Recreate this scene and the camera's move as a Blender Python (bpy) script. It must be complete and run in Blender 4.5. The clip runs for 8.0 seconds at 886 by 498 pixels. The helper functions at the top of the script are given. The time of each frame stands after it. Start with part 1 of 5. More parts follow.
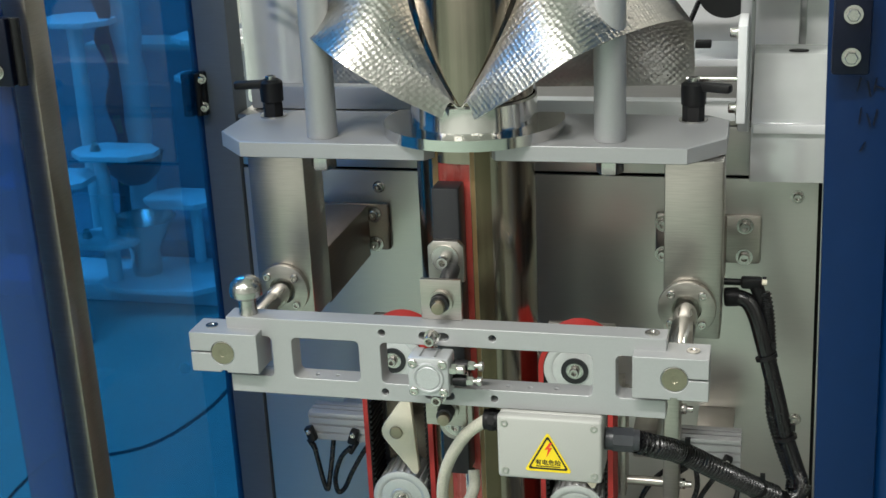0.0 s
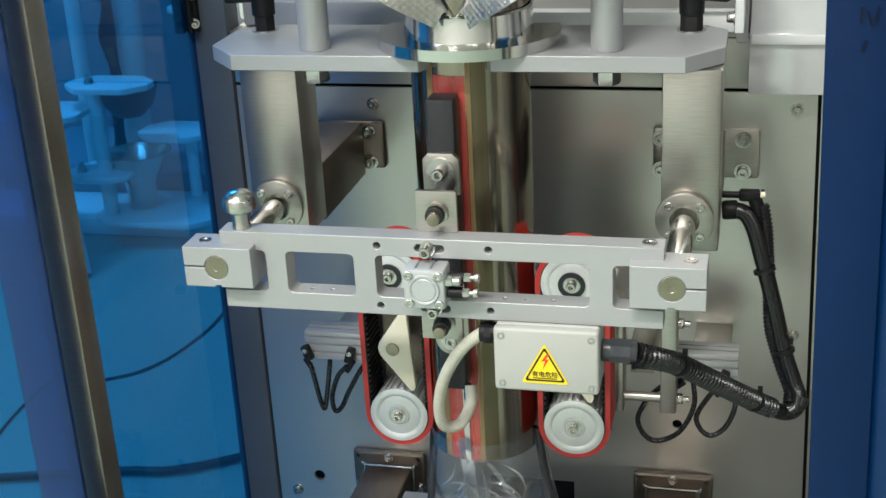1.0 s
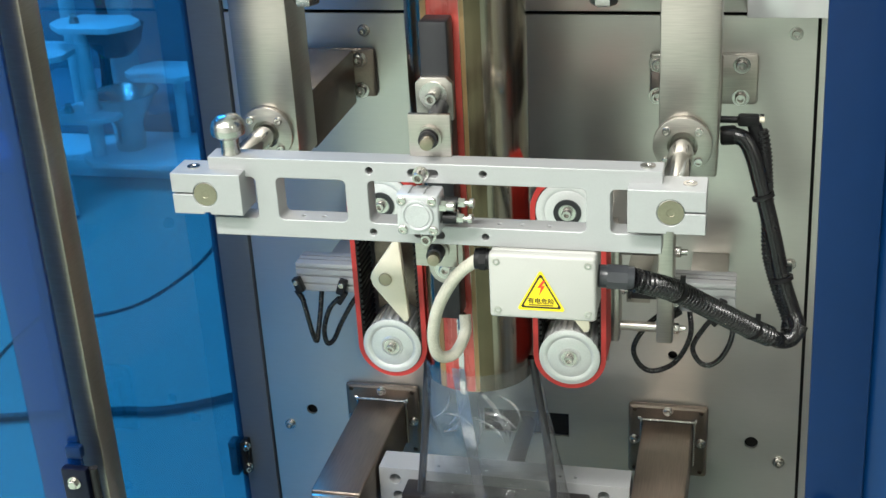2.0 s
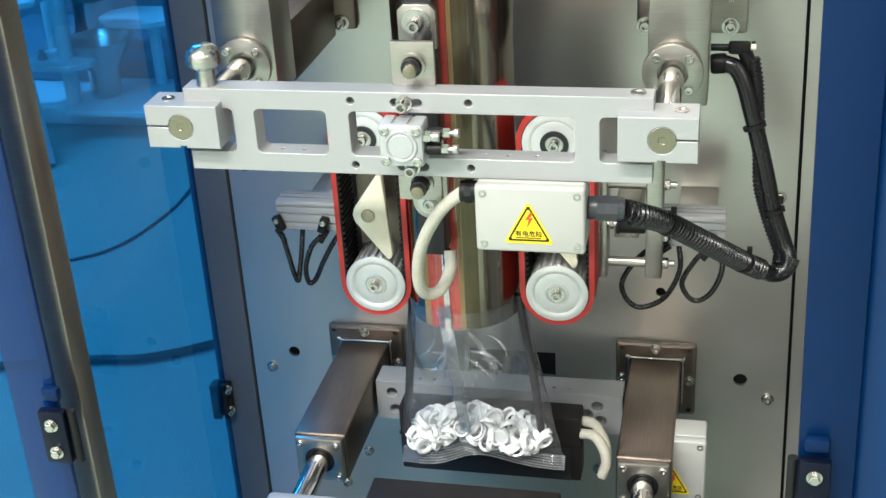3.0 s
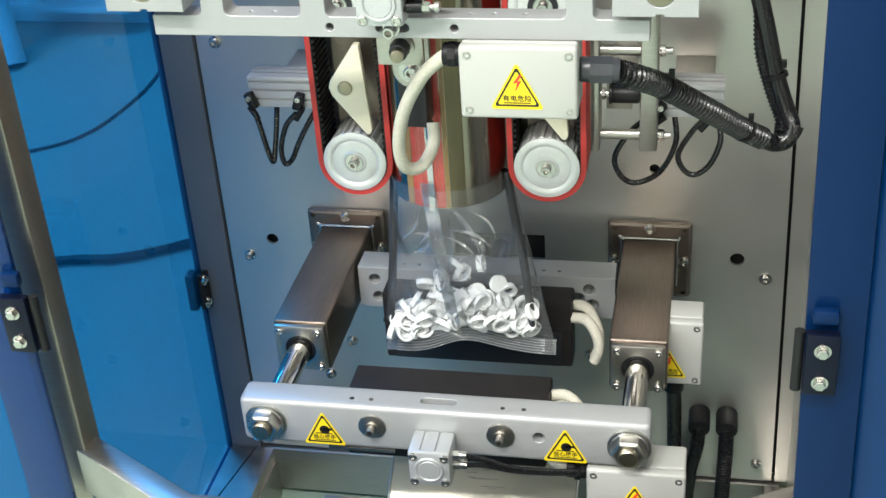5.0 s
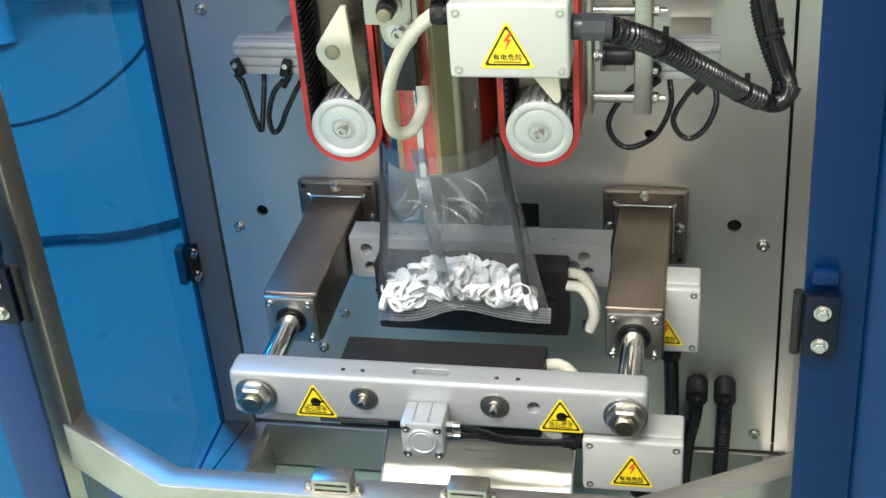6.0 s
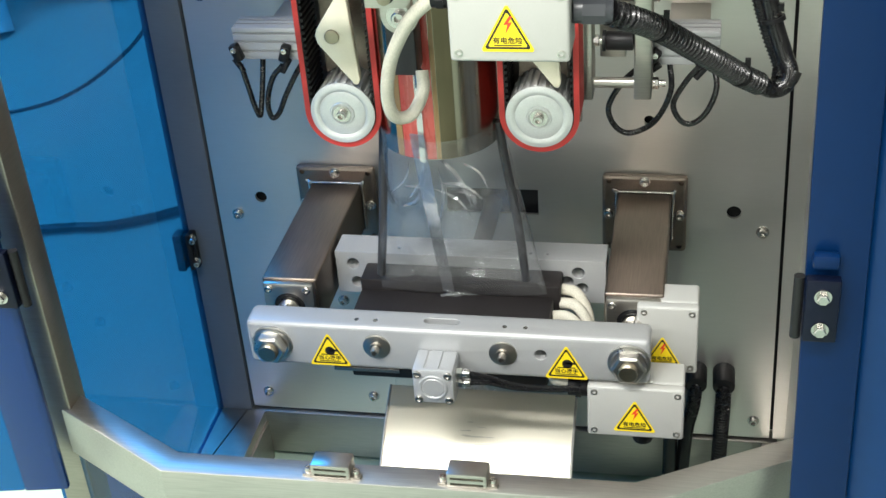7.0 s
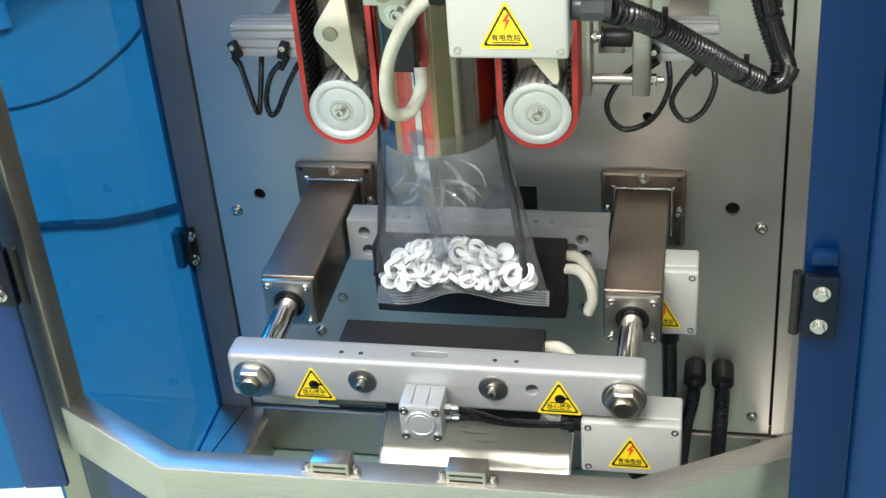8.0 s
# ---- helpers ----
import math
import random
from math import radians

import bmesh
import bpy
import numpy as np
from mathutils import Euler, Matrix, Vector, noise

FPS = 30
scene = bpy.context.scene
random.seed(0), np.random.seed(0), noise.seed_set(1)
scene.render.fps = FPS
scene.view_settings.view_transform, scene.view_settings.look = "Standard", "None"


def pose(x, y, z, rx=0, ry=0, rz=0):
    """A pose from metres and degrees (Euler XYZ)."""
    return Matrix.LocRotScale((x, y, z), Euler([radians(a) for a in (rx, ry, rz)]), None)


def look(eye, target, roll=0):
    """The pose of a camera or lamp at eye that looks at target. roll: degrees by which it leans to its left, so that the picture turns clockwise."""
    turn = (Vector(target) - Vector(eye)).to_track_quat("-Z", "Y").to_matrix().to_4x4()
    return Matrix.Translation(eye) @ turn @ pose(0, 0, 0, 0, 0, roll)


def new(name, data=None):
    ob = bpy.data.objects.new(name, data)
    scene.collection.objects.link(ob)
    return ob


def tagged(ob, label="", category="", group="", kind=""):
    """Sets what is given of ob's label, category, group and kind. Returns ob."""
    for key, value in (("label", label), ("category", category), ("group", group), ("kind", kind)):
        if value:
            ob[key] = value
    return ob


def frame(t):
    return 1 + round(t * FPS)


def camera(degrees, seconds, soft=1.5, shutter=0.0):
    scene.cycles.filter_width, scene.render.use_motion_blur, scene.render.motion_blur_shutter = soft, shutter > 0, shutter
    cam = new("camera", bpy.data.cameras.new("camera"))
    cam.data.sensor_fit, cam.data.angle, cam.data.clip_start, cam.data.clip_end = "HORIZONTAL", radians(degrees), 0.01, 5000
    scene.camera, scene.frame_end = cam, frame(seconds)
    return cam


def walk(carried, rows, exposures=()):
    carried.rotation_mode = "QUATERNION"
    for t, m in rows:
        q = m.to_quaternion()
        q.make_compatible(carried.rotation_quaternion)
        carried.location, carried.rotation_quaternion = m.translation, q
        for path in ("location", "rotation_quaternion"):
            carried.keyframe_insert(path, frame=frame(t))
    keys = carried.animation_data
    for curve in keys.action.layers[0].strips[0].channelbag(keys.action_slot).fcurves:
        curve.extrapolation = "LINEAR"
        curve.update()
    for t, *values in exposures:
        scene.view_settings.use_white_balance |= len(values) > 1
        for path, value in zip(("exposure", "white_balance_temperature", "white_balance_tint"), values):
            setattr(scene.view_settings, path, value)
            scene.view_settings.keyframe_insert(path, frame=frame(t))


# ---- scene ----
cam = camera(37.0, 8.0)
PATH = [
    (0, (0.283, -1.284, 1.822), (-0.186, 0.544, 1.161), -2.7),
    (0.5, (0.288, -1.289, 1.804), (-0.183, 0.526, 1.109), -2.9),
    (1, (0.283, -1.28, 1.795), (-0.179, 0.516, 1.046), -3.1),
    (1.5, (0.278, -1.275, 1.784), (-0.175, 0.508, 0.998), -3.1),
    (2.8, (0.267, -1.248, 1.747), (-0.152, 0.496, 0.862), -3.4),
    (3, (0.264, -1.244, 1.742), (-0.147, 0.497, 0.846), -3.4),
    (3.5, (0.26, -1.229, 1.721), (-0.139, 0.49, 0.78), -3.6),
    (4, (0.256, -1.216, 1.706), (-0.13, 0.481, 0.722), -3.6),
    (4.2, (0.255, -1.212, 1.7), (-0.131, 0.481, 0.707), -3.7),
    (5.3, (0.25, -1.188, 1.674), (-0.129, 0.485, 0.645), -4.2),
    (5.5, (0.25, -1.186, 1.667), (-0.128, 0.487, 0.638), -4.3),
    (6, (0.252, -1.178, 1.657), (-0.124, 0.483, 0.609), -4.6),
    (6.5, (0.25, -1.176, 1.653), (-0.122, 0.48, 0.595), -4.6),
    (7, (0.25, -1.179, 1.651), (-0.122, 0.476, 0.591), -4.5),
    (7.5, (0.25, -1.179, 1.652), (-0.12, 0.474, 0.588), -4.6),
    (8, (0.25, -1.179, 1.652), (-0.12, 0.473, 0.587), -4.6),
]
walk(cam, [(t, look(eye, target, roll)) for t, eye, target, roll in PATH],
     exposures=[(0, -1.70), (1.5, -1.15), (3.5, -0.90), (5.5, -0.88), (8, -0.90)])

# ---- light: a closed factory hall with rows of ceiling tubes ----
world = bpy.data.worlds.new("hall_world")
scene.world = world
world.use_nodes = True
world.node_tree.nodes["Background"].inputs[0].default_value = (0.8, 0.9, 1.0, 1)
world.node_tree.nodes["Background"].inputs[1].default_value = 0.12


def hall_lamp(name, x, y, z, w, d, power, colour=(0.975, 0.96, 0.925)):
    lamp = bpy.data.lights.new(name, "AREA")
    lamp.shape, lamp.size, lamp.size_y = "RECTANGLE", w, d
    lamp.energy, lamp.color = power, colour
    ob = new(name, lamp)
    ob.matrix_world = look((x, y, z), (x, y + 0.001, 0))
    return ob


for lx, ly, lp in ((-6.0, -5.0, 520), (-3.0, -4.9, 400), (1.8, -6.0, 150), (6.3, -5.0, 130), (-0.5, -3.4, 820), (-2.7, -8.1, 260), (-5.0, -1.6, 480), (-3.2, -1.2, 130),
                   (-6.5, 1.8, 170), (-3.4, 3.0, 1200), (-6.1, 5.8, 430), (-2.0, 7.2, 300), (2.5, 6.5, 420)):
    hall_lamp("ceiling_tube_light", lx, ly, 5.6, 2.3, 0.33, lp)


# ---- materials ----
def mat(name, colour, rough=0.5, metal=0.0, grain=0.0, grain_scale=(200, 200, 200), bump=0.0, stain=0.12, stain_scale=9.0,
        coat=0.0, spec=0.5, rough_var=0.1, trans=0.0, alpha=1.0, island=0.0):
    m = bpy.data.materials.new(name)
    m.use_nodes = True
    nt = m.node_tree
    b = nt.nodes["Principled BSDF"]
    tex = nt.nodes.new("ShaderNodeTexCoord")
    mp = nt.nodes.new("ShaderNodeMapping")
    mp.inputs["Scale"].default_value = grain_scale
    nt.links.new(tex.outputs["Object"], mp.inputs["Vector"])
    fine = nt.nodes.new("ShaderNodeTexNoise")
    fine.inputs["Scale"].default_value = 1.0
    fine.inputs["Detail"].default_value = 4.0
    nt.links.new(mp.outputs[0], fine.inputs["Vector"])
    big = nt.nodes.new("ShaderNodeTexNoise")
    big.inputs["Scale"].default_value = stain_scale
    big.inputs["Detail"].default_value = 5.0
    nt.links.new(tex.outputs["Object"], big.inputs["Vector"])
    mix = nt.nodes.new("ShaderNodeMix")
    mix.data_type = "RGBA"
    mix.inputs["A"].default_value = (*[c * (1 - stain) for c in colour], 1)
    mix.inputs["B"].default_value = (*[min(1, c * (1 + stain)) for c in colour], 1)
    nt.links.new(big.outputs["Fac"], mix.inputs["Factor"])
    last = mix.outputs["Result"]
    if grain:
        g = nt.nodes.new("ShaderNodeMix")
        g.data_type, g.blend_type = "RGBA", "MULTIPLY"
        g.inputs["Factor"].default_value = grain
        ramp = nt.nodes.new("ShaderNodeValToRGB")
        ramp.color_ramp.elements[0].position, ramp.color_ramp.elements[1].position = 0.3, 0.7
        ramp.color_ramp.elements[0].color = (0.35, 0.35, 0.35, 1)
        nt.links.new(fine.outputs["Fac"], ramp.inputs[0])
        nt.links.new(last, g.inputs["A"])
        nt.links.new(ramp.outputs[0], g.inputs["B"])
        last = g.outputs["Result"]
    nt.links.new(last, b.inputs["Base Color"])
    rr = nt.nodes.new("ShaderNodeMapRange")
    rr.inputs["To Min"].default_value = max(0.02, rough - rough_var)
    rr.inputs["To Max"].default_value = min(1, rough + rough_var)
    add = nt.nodes.new("ShaderNodeMath")
    add.operation = "MULTIPLY_ADD"
    add.inputs[1].default_value = 0.5
    half = nt.nodes.new("ShaderNodeMath")
    half.operation = "MULTIPLY"
    half.inputs[1].default_value = 0.5
    nt.links.new(big.outputs["Fac"], half.inputs[0])
    nt.links.new(fine.outputs["Fac"], add.inputs[0])
    nt.links.new(half.outputs[0], add.inputs[2])
    nt.links.new(add.outputs[0], rr.inputs["Value"])
    nt.links.new(rr.outputs[0], b.inputs["Roughness"])
    b.inputs["Metallic"].default_value = metal
    b.inputs["Coat Weight"].default_value = coat
    b.inputs["Specular IOR Level"].default_value = spec
    b.inputs["Transmission Weight"].default_value = trans
    if bump:
        bp = nt.nodes.new("ShaderNodeBump")
        bp.inputs["Strength"].default_value = bump
        bp.inputs["Distance"].default_value = 0.0006
        nt.links.new(fine.outputs["Fac"], bp.inputs["Height"])
        nt.links.new(bp.outputs[0], b.inputs["Normal"])
    return m


def clear(name, tint, gloss_rough=0.05, gloss=0.12, body=None, body_fac=0.0, bump=0.0, bump_scale=60.0, edge=0.5, glow_through=False):
    """A thin clear sheet: tinted straight-through light, some body colour and a Fresnel gloss."""
    m = bpy.data.materials.new(name)
    m.use_nodes = True
    nt = m.node_tree
    nt.nodes.clear()
    out = nt.nodes.new("ShaderNodeOutputMaterial")
    tr = nt.nodes.new("ShaderNodeBsdfTransparent")
    tr.inputs[0].default_value = (*tint, 1)
    last = tr.outputs[0]
    if body:
        df = nt.nodes.new("ShaderNodeBsdfTranslucent" if glow_through else "ShaderNodeBsdfDiffuse")
        df.inputs[0].default_value = (*body, 1)
        mx = nt.nodes.new("ShaderNodeMixShader")
        mx.inputs[0].default_value = body_fac
        nt.links.new(last, mx.inputs[1])
        nt.links.new(df.outputs[0], mx.inputs[2])
        last = mx.outputs[0]
    gl = nt.nodes.new("ShaderNodeBsdfGlossy")
    gl.inputs["Roughness"].default_value = gloss_rough
    lw = nt.nodes.new("ShaderNodeLayerWeight")
    lw.inputs[0].default_value = 0.5
    fr = nt.nodes.new("ShaderNodeMath")
    fr.operation = "POWER"
    fr.inputs[1].default_value = 3.0
    nt.links.new(lw.outputs["Facing"], fr.inputs[0])
    sc = nt.nodes.new("ShaderNodeMath")
    sc.operation = "MULTIPLY_ADD"
    sc.inputs[1].default_value, sc.inputs[2].default_value = edge, gloss
    sc.use_clamp = True
    nt.links.new(fr.outputs[0], sc.inputs[0])
    mx = nt.nodes.new("ShaderNodeMixShader")
    nt.links.new(sc.outputs[0], mx.inputs[0])
    nt.links.new(last, mx.inputs[1])
    nt.links.new(gl.outputs[0], mx.inputs[2])
    if bump:
        tex = nt.nodes.new("ShaderNodeTexCoord")
        nz = nt.nodes.new("ShaderNodeTexNoise")
        nz.inputs["Scale"].default_value, nz.inputs["Detail"].default_value = bump_scale, 3.0
        nz.inputs["Distortion"].default_value = 1.2
        nt.links.new(tex.outputs["Object"], nz.inputs["Vector"])
        bp = nt.nodes.new("ShaderNodeBump")
        bp.inputs["Strength"].default_value, bp.inputs["Distance"].default_value = bump, 0.004
        nt.links.new(nz.outputs["Fac"], bp.inputs["Height"])
        nt.links.new(bp.outputs[0], gl.inputs["Normal"])
        nt.links.new(bp.outputs[0], lw.inputs["Normal"])
    nt.links.new(mx.outputs[0], out.inputs[0])
    return m


STEEL = mat("brushed_stainless", (0.50, 0.47, 0.43), 0.33, 1.0, 0.25, (40, 40, 900), 0.05)
STEEL_H = mat("brushed_stainless_lengthwise", (0.52, 0.495, 0.46), 0.42, 1.0, 0.25, (30, 900, 900), 0.05)
FRAME = mat("dull_stainless_frame", (0.34, 0.31, 0.265), 0.36, 1.0, 0.2, (60, 60, 700), 0.04, 0.12, 8)
ARM = mat("heat_tinted_stainless", (0.26, 0.212, 0.178), 0.40, 1.0, 0.3, (700, 30, 700), 0.05, 0.2, 6)
PANEL = mat("matt_stainless_panel", (0.66, 0.64, 0.60), 0.31, 0.84, 0.05, (60, 60, 700), 0.0, 0.06, 3, rough_var=0.05)
SLATE = mat("slate_grey_stainless", (0.10, 0.118, 0.14), 0.55, 0.0, 0.15, (60, 60, 500), 0.03)
ALU = mat("anodised_aluminium", (0.405, 0.41, 0.415), 0.40, 0.28, 0.06, (500, 500, 500), 0.08, 0.04, 12)
ALU_CAST = mat("cast_aluminium", (0.54, 0.55, 0.56), 0.46, 0.5, 0.2, (900, 900, 900), 0.2, 0.06)
CHROME = mat("polished_steel", (0.72, 0.70, 0.67), 0.12, 1.0, 0.0, (300, 300, 300), 0.0, 0.06, 20, rough_var=0.05)
MIRROR = mat("mirror_polished_tube", (0.38, 0.325, 0.265), 0.17, 1.0, 0.45, (160, 160, 3), 0.0, 0.15, 5, rough_var=0.08)
SHAFT = mat("ground_steel_shaft", (0.33, 0.29, 0.22), 0.34, 1.0, 0.15, (500, 40, 500), 0.0, 0.12, 60)
NUT = mat("turned_steel_nut", (0.55, 0.53, 0.50), 0.30, 1.0, 0.1, (300, 900, 300), 0.03, 0.10, 40)
FITTING = mat("charcoal_nylon_fitting", (0.045, 0.048, 0.055), 0.34, 0.0, 0.1, (400, 400, 400), 0.03, 0.1, 40)
ZINC = mat("bright_zinc_casting", (0.74, 0.745, 0.74), 0.34, 0.35, 0.12, (700, 700, 700), 0.12, 0.10, 60)
BOLT = mat("zinc_bolt", (0.58, 0.56, 0.53), 0.24, 1.0, 0.1, (600, 600, 600), 0.05)
BLACK = mat("black_plastic", (0.009, 0.009, 0.010), 0.45, 0.0, 0.3, (700, 700, 700), 0.1, spec=0.3)
HOSE = mat("black_hose", (0.008, 0.008, 0.009), 0.26, 0.0, 0.2, (300, 300, 300), 0.05)
# near-black that stands in for shade inside holes, seams and grooves
DARK = mat("recess_shade_black", (0.006, 0.006, 0.006), 0.8)
TEFLON = mat("dark_teflon_cloth", (0.020, 0.017, 0.017), 0.5, 0.0, 0.5, (1200, 1200, 1200), 0.2, 0.25, 25, spec=0.3)
HEATER = mat("black_anodised_block", (0.028, 0.028, 0.032), 0.38, 0.3, 0.2, (900, 900, 900), 0.05)
RED = mat("red_silicone", (0.52, 0.035, 0.03), 0.55, 0.0, 0.25, (800, 800, 800), 0.1, 0.15, 40)
# red of the strip that stands for a reflection in the blue window
SIGNAL = mat("signal_red_reflection", (0.92, 0.04, 0.03), 0.6, 0.0, 0.2, (60, 60, 60), 0.0, 0.2, 12)
# streaks in this colour stand in for white film gloss over the tape
REDTAPE = mat("gloss_streaked_red_tape", (0.50, 0.075, 0.06), 0.28, 0.0, 0.45, (160, 160, 14), 0.15, 0.35, 35, coat=0.4)
BRASS = mat("brass_tinted_strip", (0.16, 0.128, 0.078), 0.24, 0.8, 0.4, (200, 200, 4), 0.0, 0.2, 20)
SPRING = mat("dark_grey_spring_steel", (0.045, 0.047, 0.052), 0.42, 0.2, 0.1, (300, 300, 300), 0.02, 0.1, 30)
TAN = mat("tan_teflon_tape", (0.30, 0.19, 0.08), 0.35, 0.0, 0.3, (900, 900, 900), 0.1, 0.15, 30)
IVORY = mat("ivory_nylon", (0.85, 0.79, 0.62), 0.45, 0.0, 0.05, (400, 400, 400), 0.03, 0.05)
WHITE = mat("white_abs", (0.43, 0.43, 0.405), 0.42, 0.0, 0.05, (700, 700, 700), 0.06, 0.03)
SLEEVE = mat("braided_glass_sleeve", (0.70, 0.67, 0.56), 0.85, 0.0, 0.5, (1500, 1500, 300), 0.6, 0.1, 60)
YELLOW = mat("yellow_sticker", (0.88, 0.66, 0.015), 0.4, 0.0, 0.0, (300, 300, 300), 0.0, 0.04)
INK = mat("black_print", (0.012, 0.011, 0.01), 0.5)
REDINK = mat("red_print", (0.75, 0.05, 0.02), 0.5)
BLUEPLATE = mat("blue_lacquered_door", (0.0011, 0.015, 0.062), 0.30, 0.0, 0.1, (50, 50, 50), 0.0, 0.2, 4, spec=0.18)
BLUEPANE = mat("bright_blue_door_sheet", (0.0014, 0.026, 0.10), 0.25, 0.0, 0.1, (50, 50, 50), 0.0, 0.2, 4, spec=0.25)
COVER = mat("glossy_grey_cover", (0.74, 0.75, 0.75), 0.22, 0.25, 0.05, (60, 60, 60), 0.0, 0.10, 14, coat=0.3)
PAINT = mat("white_gloss_paint", (0.82, 0.83, 0.83), 0.3, 0.0, 0.05, (60, 60, 60), 0.0, 0.05, 10)
NAVY = mat("dark_navy_plate", (0.002, 0.004, 0.014), 0.35, 0.0, 0.1, (200, 200, 200), 0.02, spec=0.22)
PALEGREEN = mat("pale_green_floor_paint", (0.34, 0.45, 0.36), 0.45, 0.0, 0.15, (30, 30, 30), 0.05, 0.12, 3)
BLUEGREY = mat("blue_grey_cabinet", (0.24, 0.27, 0.31), 0.45, 0.0, 0.1, (20, 20, 20), 0.0, 0.15, 3)
CHUTE = mat("cream_steel_chute", (0.76, 0.72, 0.60), 0.30, 0.35, 0.03, (25, 300, 300), 0.0, 0.06, 6)
RINGMAT = mat("white_polythene", (0.84, 0.85, 0.85), 0.55, 0.0, 0.0, (400, 400, 400), 0.0, 0.03, 30)
HALL = mat("hall_paint", (0.80, 0.80, 0.78), 0.8, 0.0, 0.1, (20, 20, 20), 0.0, 0.08, 1)
FLOOR = mat("hall_floor_paint", (0.255, 0.335, 0.285), 0.55, 0.0, 0.1, (12, 12, 12), 0.0, 0.12, 1.5)
ACRYLIC = clear("blue_acrylic", (0.115, 0.385, 0.645), 0.04, 0.02, (0.0, 0.18, 0.38), 0.08, edge=0.35, glow_through=True)
ACRYLIC_DARK = clear("deep_blue_acrylic", (0.03, 0.15, 0.40), 0.05, 0.04, (0.005, 0.055, 0.22), 0.42, edge=0.4)
FILM = clear("clear_film", (0.97, 0.975, 0.98), 0.09, 0.06, (0.86, 0.88, 0.90), 0.045, 1.0, 26.0, edge=0.75)
BAGFILM = clear("thin_bag_film", (0.99, 0.99, 0.99), 0.10, 0.015, (0.85, 0.87, 0.9), 0.008, 0.8, 30.0, edge=0.30)
SEAL = clear("ribbed_film_seal", (0.80, 0.82, 0.84), 0.08, 0.42, (0.85, 0.87, 0.9), 0.16)
FOLD = clear("creased_film", (0.88, 0.89, 0.90), 0.12, 0.30, (0.88, 0.9, 0.92), 0.16)


# ---- mesh tools ----
def box(x0, x1, y0, y1, z0, z1, bevel=0.0, seg=2):
    bm = bmesh.new()
    bmesh.ops.create_cube(bm, size=1.0)
    for v in bm.verts:
        v.co = Vector(((x0 + x1) / 2 + v.co.x * (x1 - x0), (y0 + y1) / 2 + v.co.y * (y1 - y0), (z0 + z1) / 2 + v.co.z * (z1 - z0)))
    if bevel:
        bmesh.ops.bevel(bm, geom=bm.edges[:], offset=bevel, segments=seg, affect="EDGES", profile=0.5)
    return bm


def cyl(p0, p1, r0, r1=None, seg=32, bevel=0.0):
    p0, p1 = Vector(p0), Vector(p1)
    r1 = r0 if r1 is None else r1
    bm = bmesh.new()
    bmesh.ops.create_cone(bm, cap_ends=True, segments=seg, radius1=r0, radius2=r1, depth=(p1 - p0).length)
    m = Matrix.Translation((p0 + p1) / 2) @ (p1 - p0).to_track_quat("Z", "Y").to_matrix().to_4x4()
    if bevel:
        caps = [e for e in bm.edges if any(len(f.verts) > 4 for f in e.link_faces)]
        bmesh.ops.bevel(bm, geom=caps, offset=bevel, segments=2, affect="EDGES", profile=0.5)
    bmesh.ops.transform(bm, matrix=m, verts=bm.verts)
    return bm


def lathe(profile, seg=48, m=Matrix()):
    """Turns (radius, height) pairs round z."""
    bm = bmesh.new()
    rings = []
    for r, z in profile:
        if r < 1e-6:
            rings.append([bm.verts.new((0, 0, z))])
        else:
            rings.append([bm.verts.new((r * math.cos(2 * math.pi * i / seg), r * math.sin(2 * math.pi * i / seg), z)) for i in range(seg)])
    for a, b in zip(rings, rings[1:]):
        for i in range(seg):
            j = (i + 1) % seg
            if len(a) == 1 and len(b) > 1:
                bm.faces.new((a[0], b[j], b[i]))
            elif len(b) == 1 and len(a) > 1:
                bm.faces.new((a[i], a[j], b[0]))
            elif len(a) > 1:
                bm.faces.new((a[i], a[j], b[j], b[i]))
    bmesh.ops.recalc_face_normals(bm, faces=bm.faces)
    bmesh.ops.transform(bm, matrix=m, verts=bm.verts)
    return bm


def prism(points, axis, d0, d1, bevel=0.0):
    """A polygon pushed along an axis; its points give the two other coordinates in x, y, z order."""
    bm = bmesh.new()

    def at(p, d):
        return {"x": (d, p[0], p[1]), "y": (p[0], d, p[1]), "z": (p[0], p[1], d)}[axis]
    low, high = [bm.verts.new(at(p, d0)) for p in points], [bm.verts.new(at(p, d1)) for p in points]
    bm.faces.new(low)
    bm.faces.new(high[::-1])
    n = len(points)
    for i in range(n):
        bm.faces.new((low[(i + 1) % n], low[i], high[i], high[(i + 1) % n]))
    bmesh.ops.recalc_face_normals(bm, faces=bm.faces)
    if bevel:
        bmesh.ops.bevel(bm, geom=bm.edges[:], offset=bevel, segments=2, affect="EDGES", profile=0.5)
    return bm


def smooth_path(points, steps=10):
    pts = [Vector(p) for p in points]
    ext = [2 * pts[0] - pts[1], *pts, 2 * pts[-1] - pts[-2]]
    out = []
    for i in range(1, len(ext) - 2):
        a, b, c, d = ext[i - 1:i + 3]
        for s in range(steps):
            t = s / steps
            out.append(0.5 * ((2 * b) + (c - a) * t + (2 * a - 5 * b + 4 * c - d) * t * t + (3 * b - a - 3 * c + d) * t ** 3))
    return out + [pts[-1]]


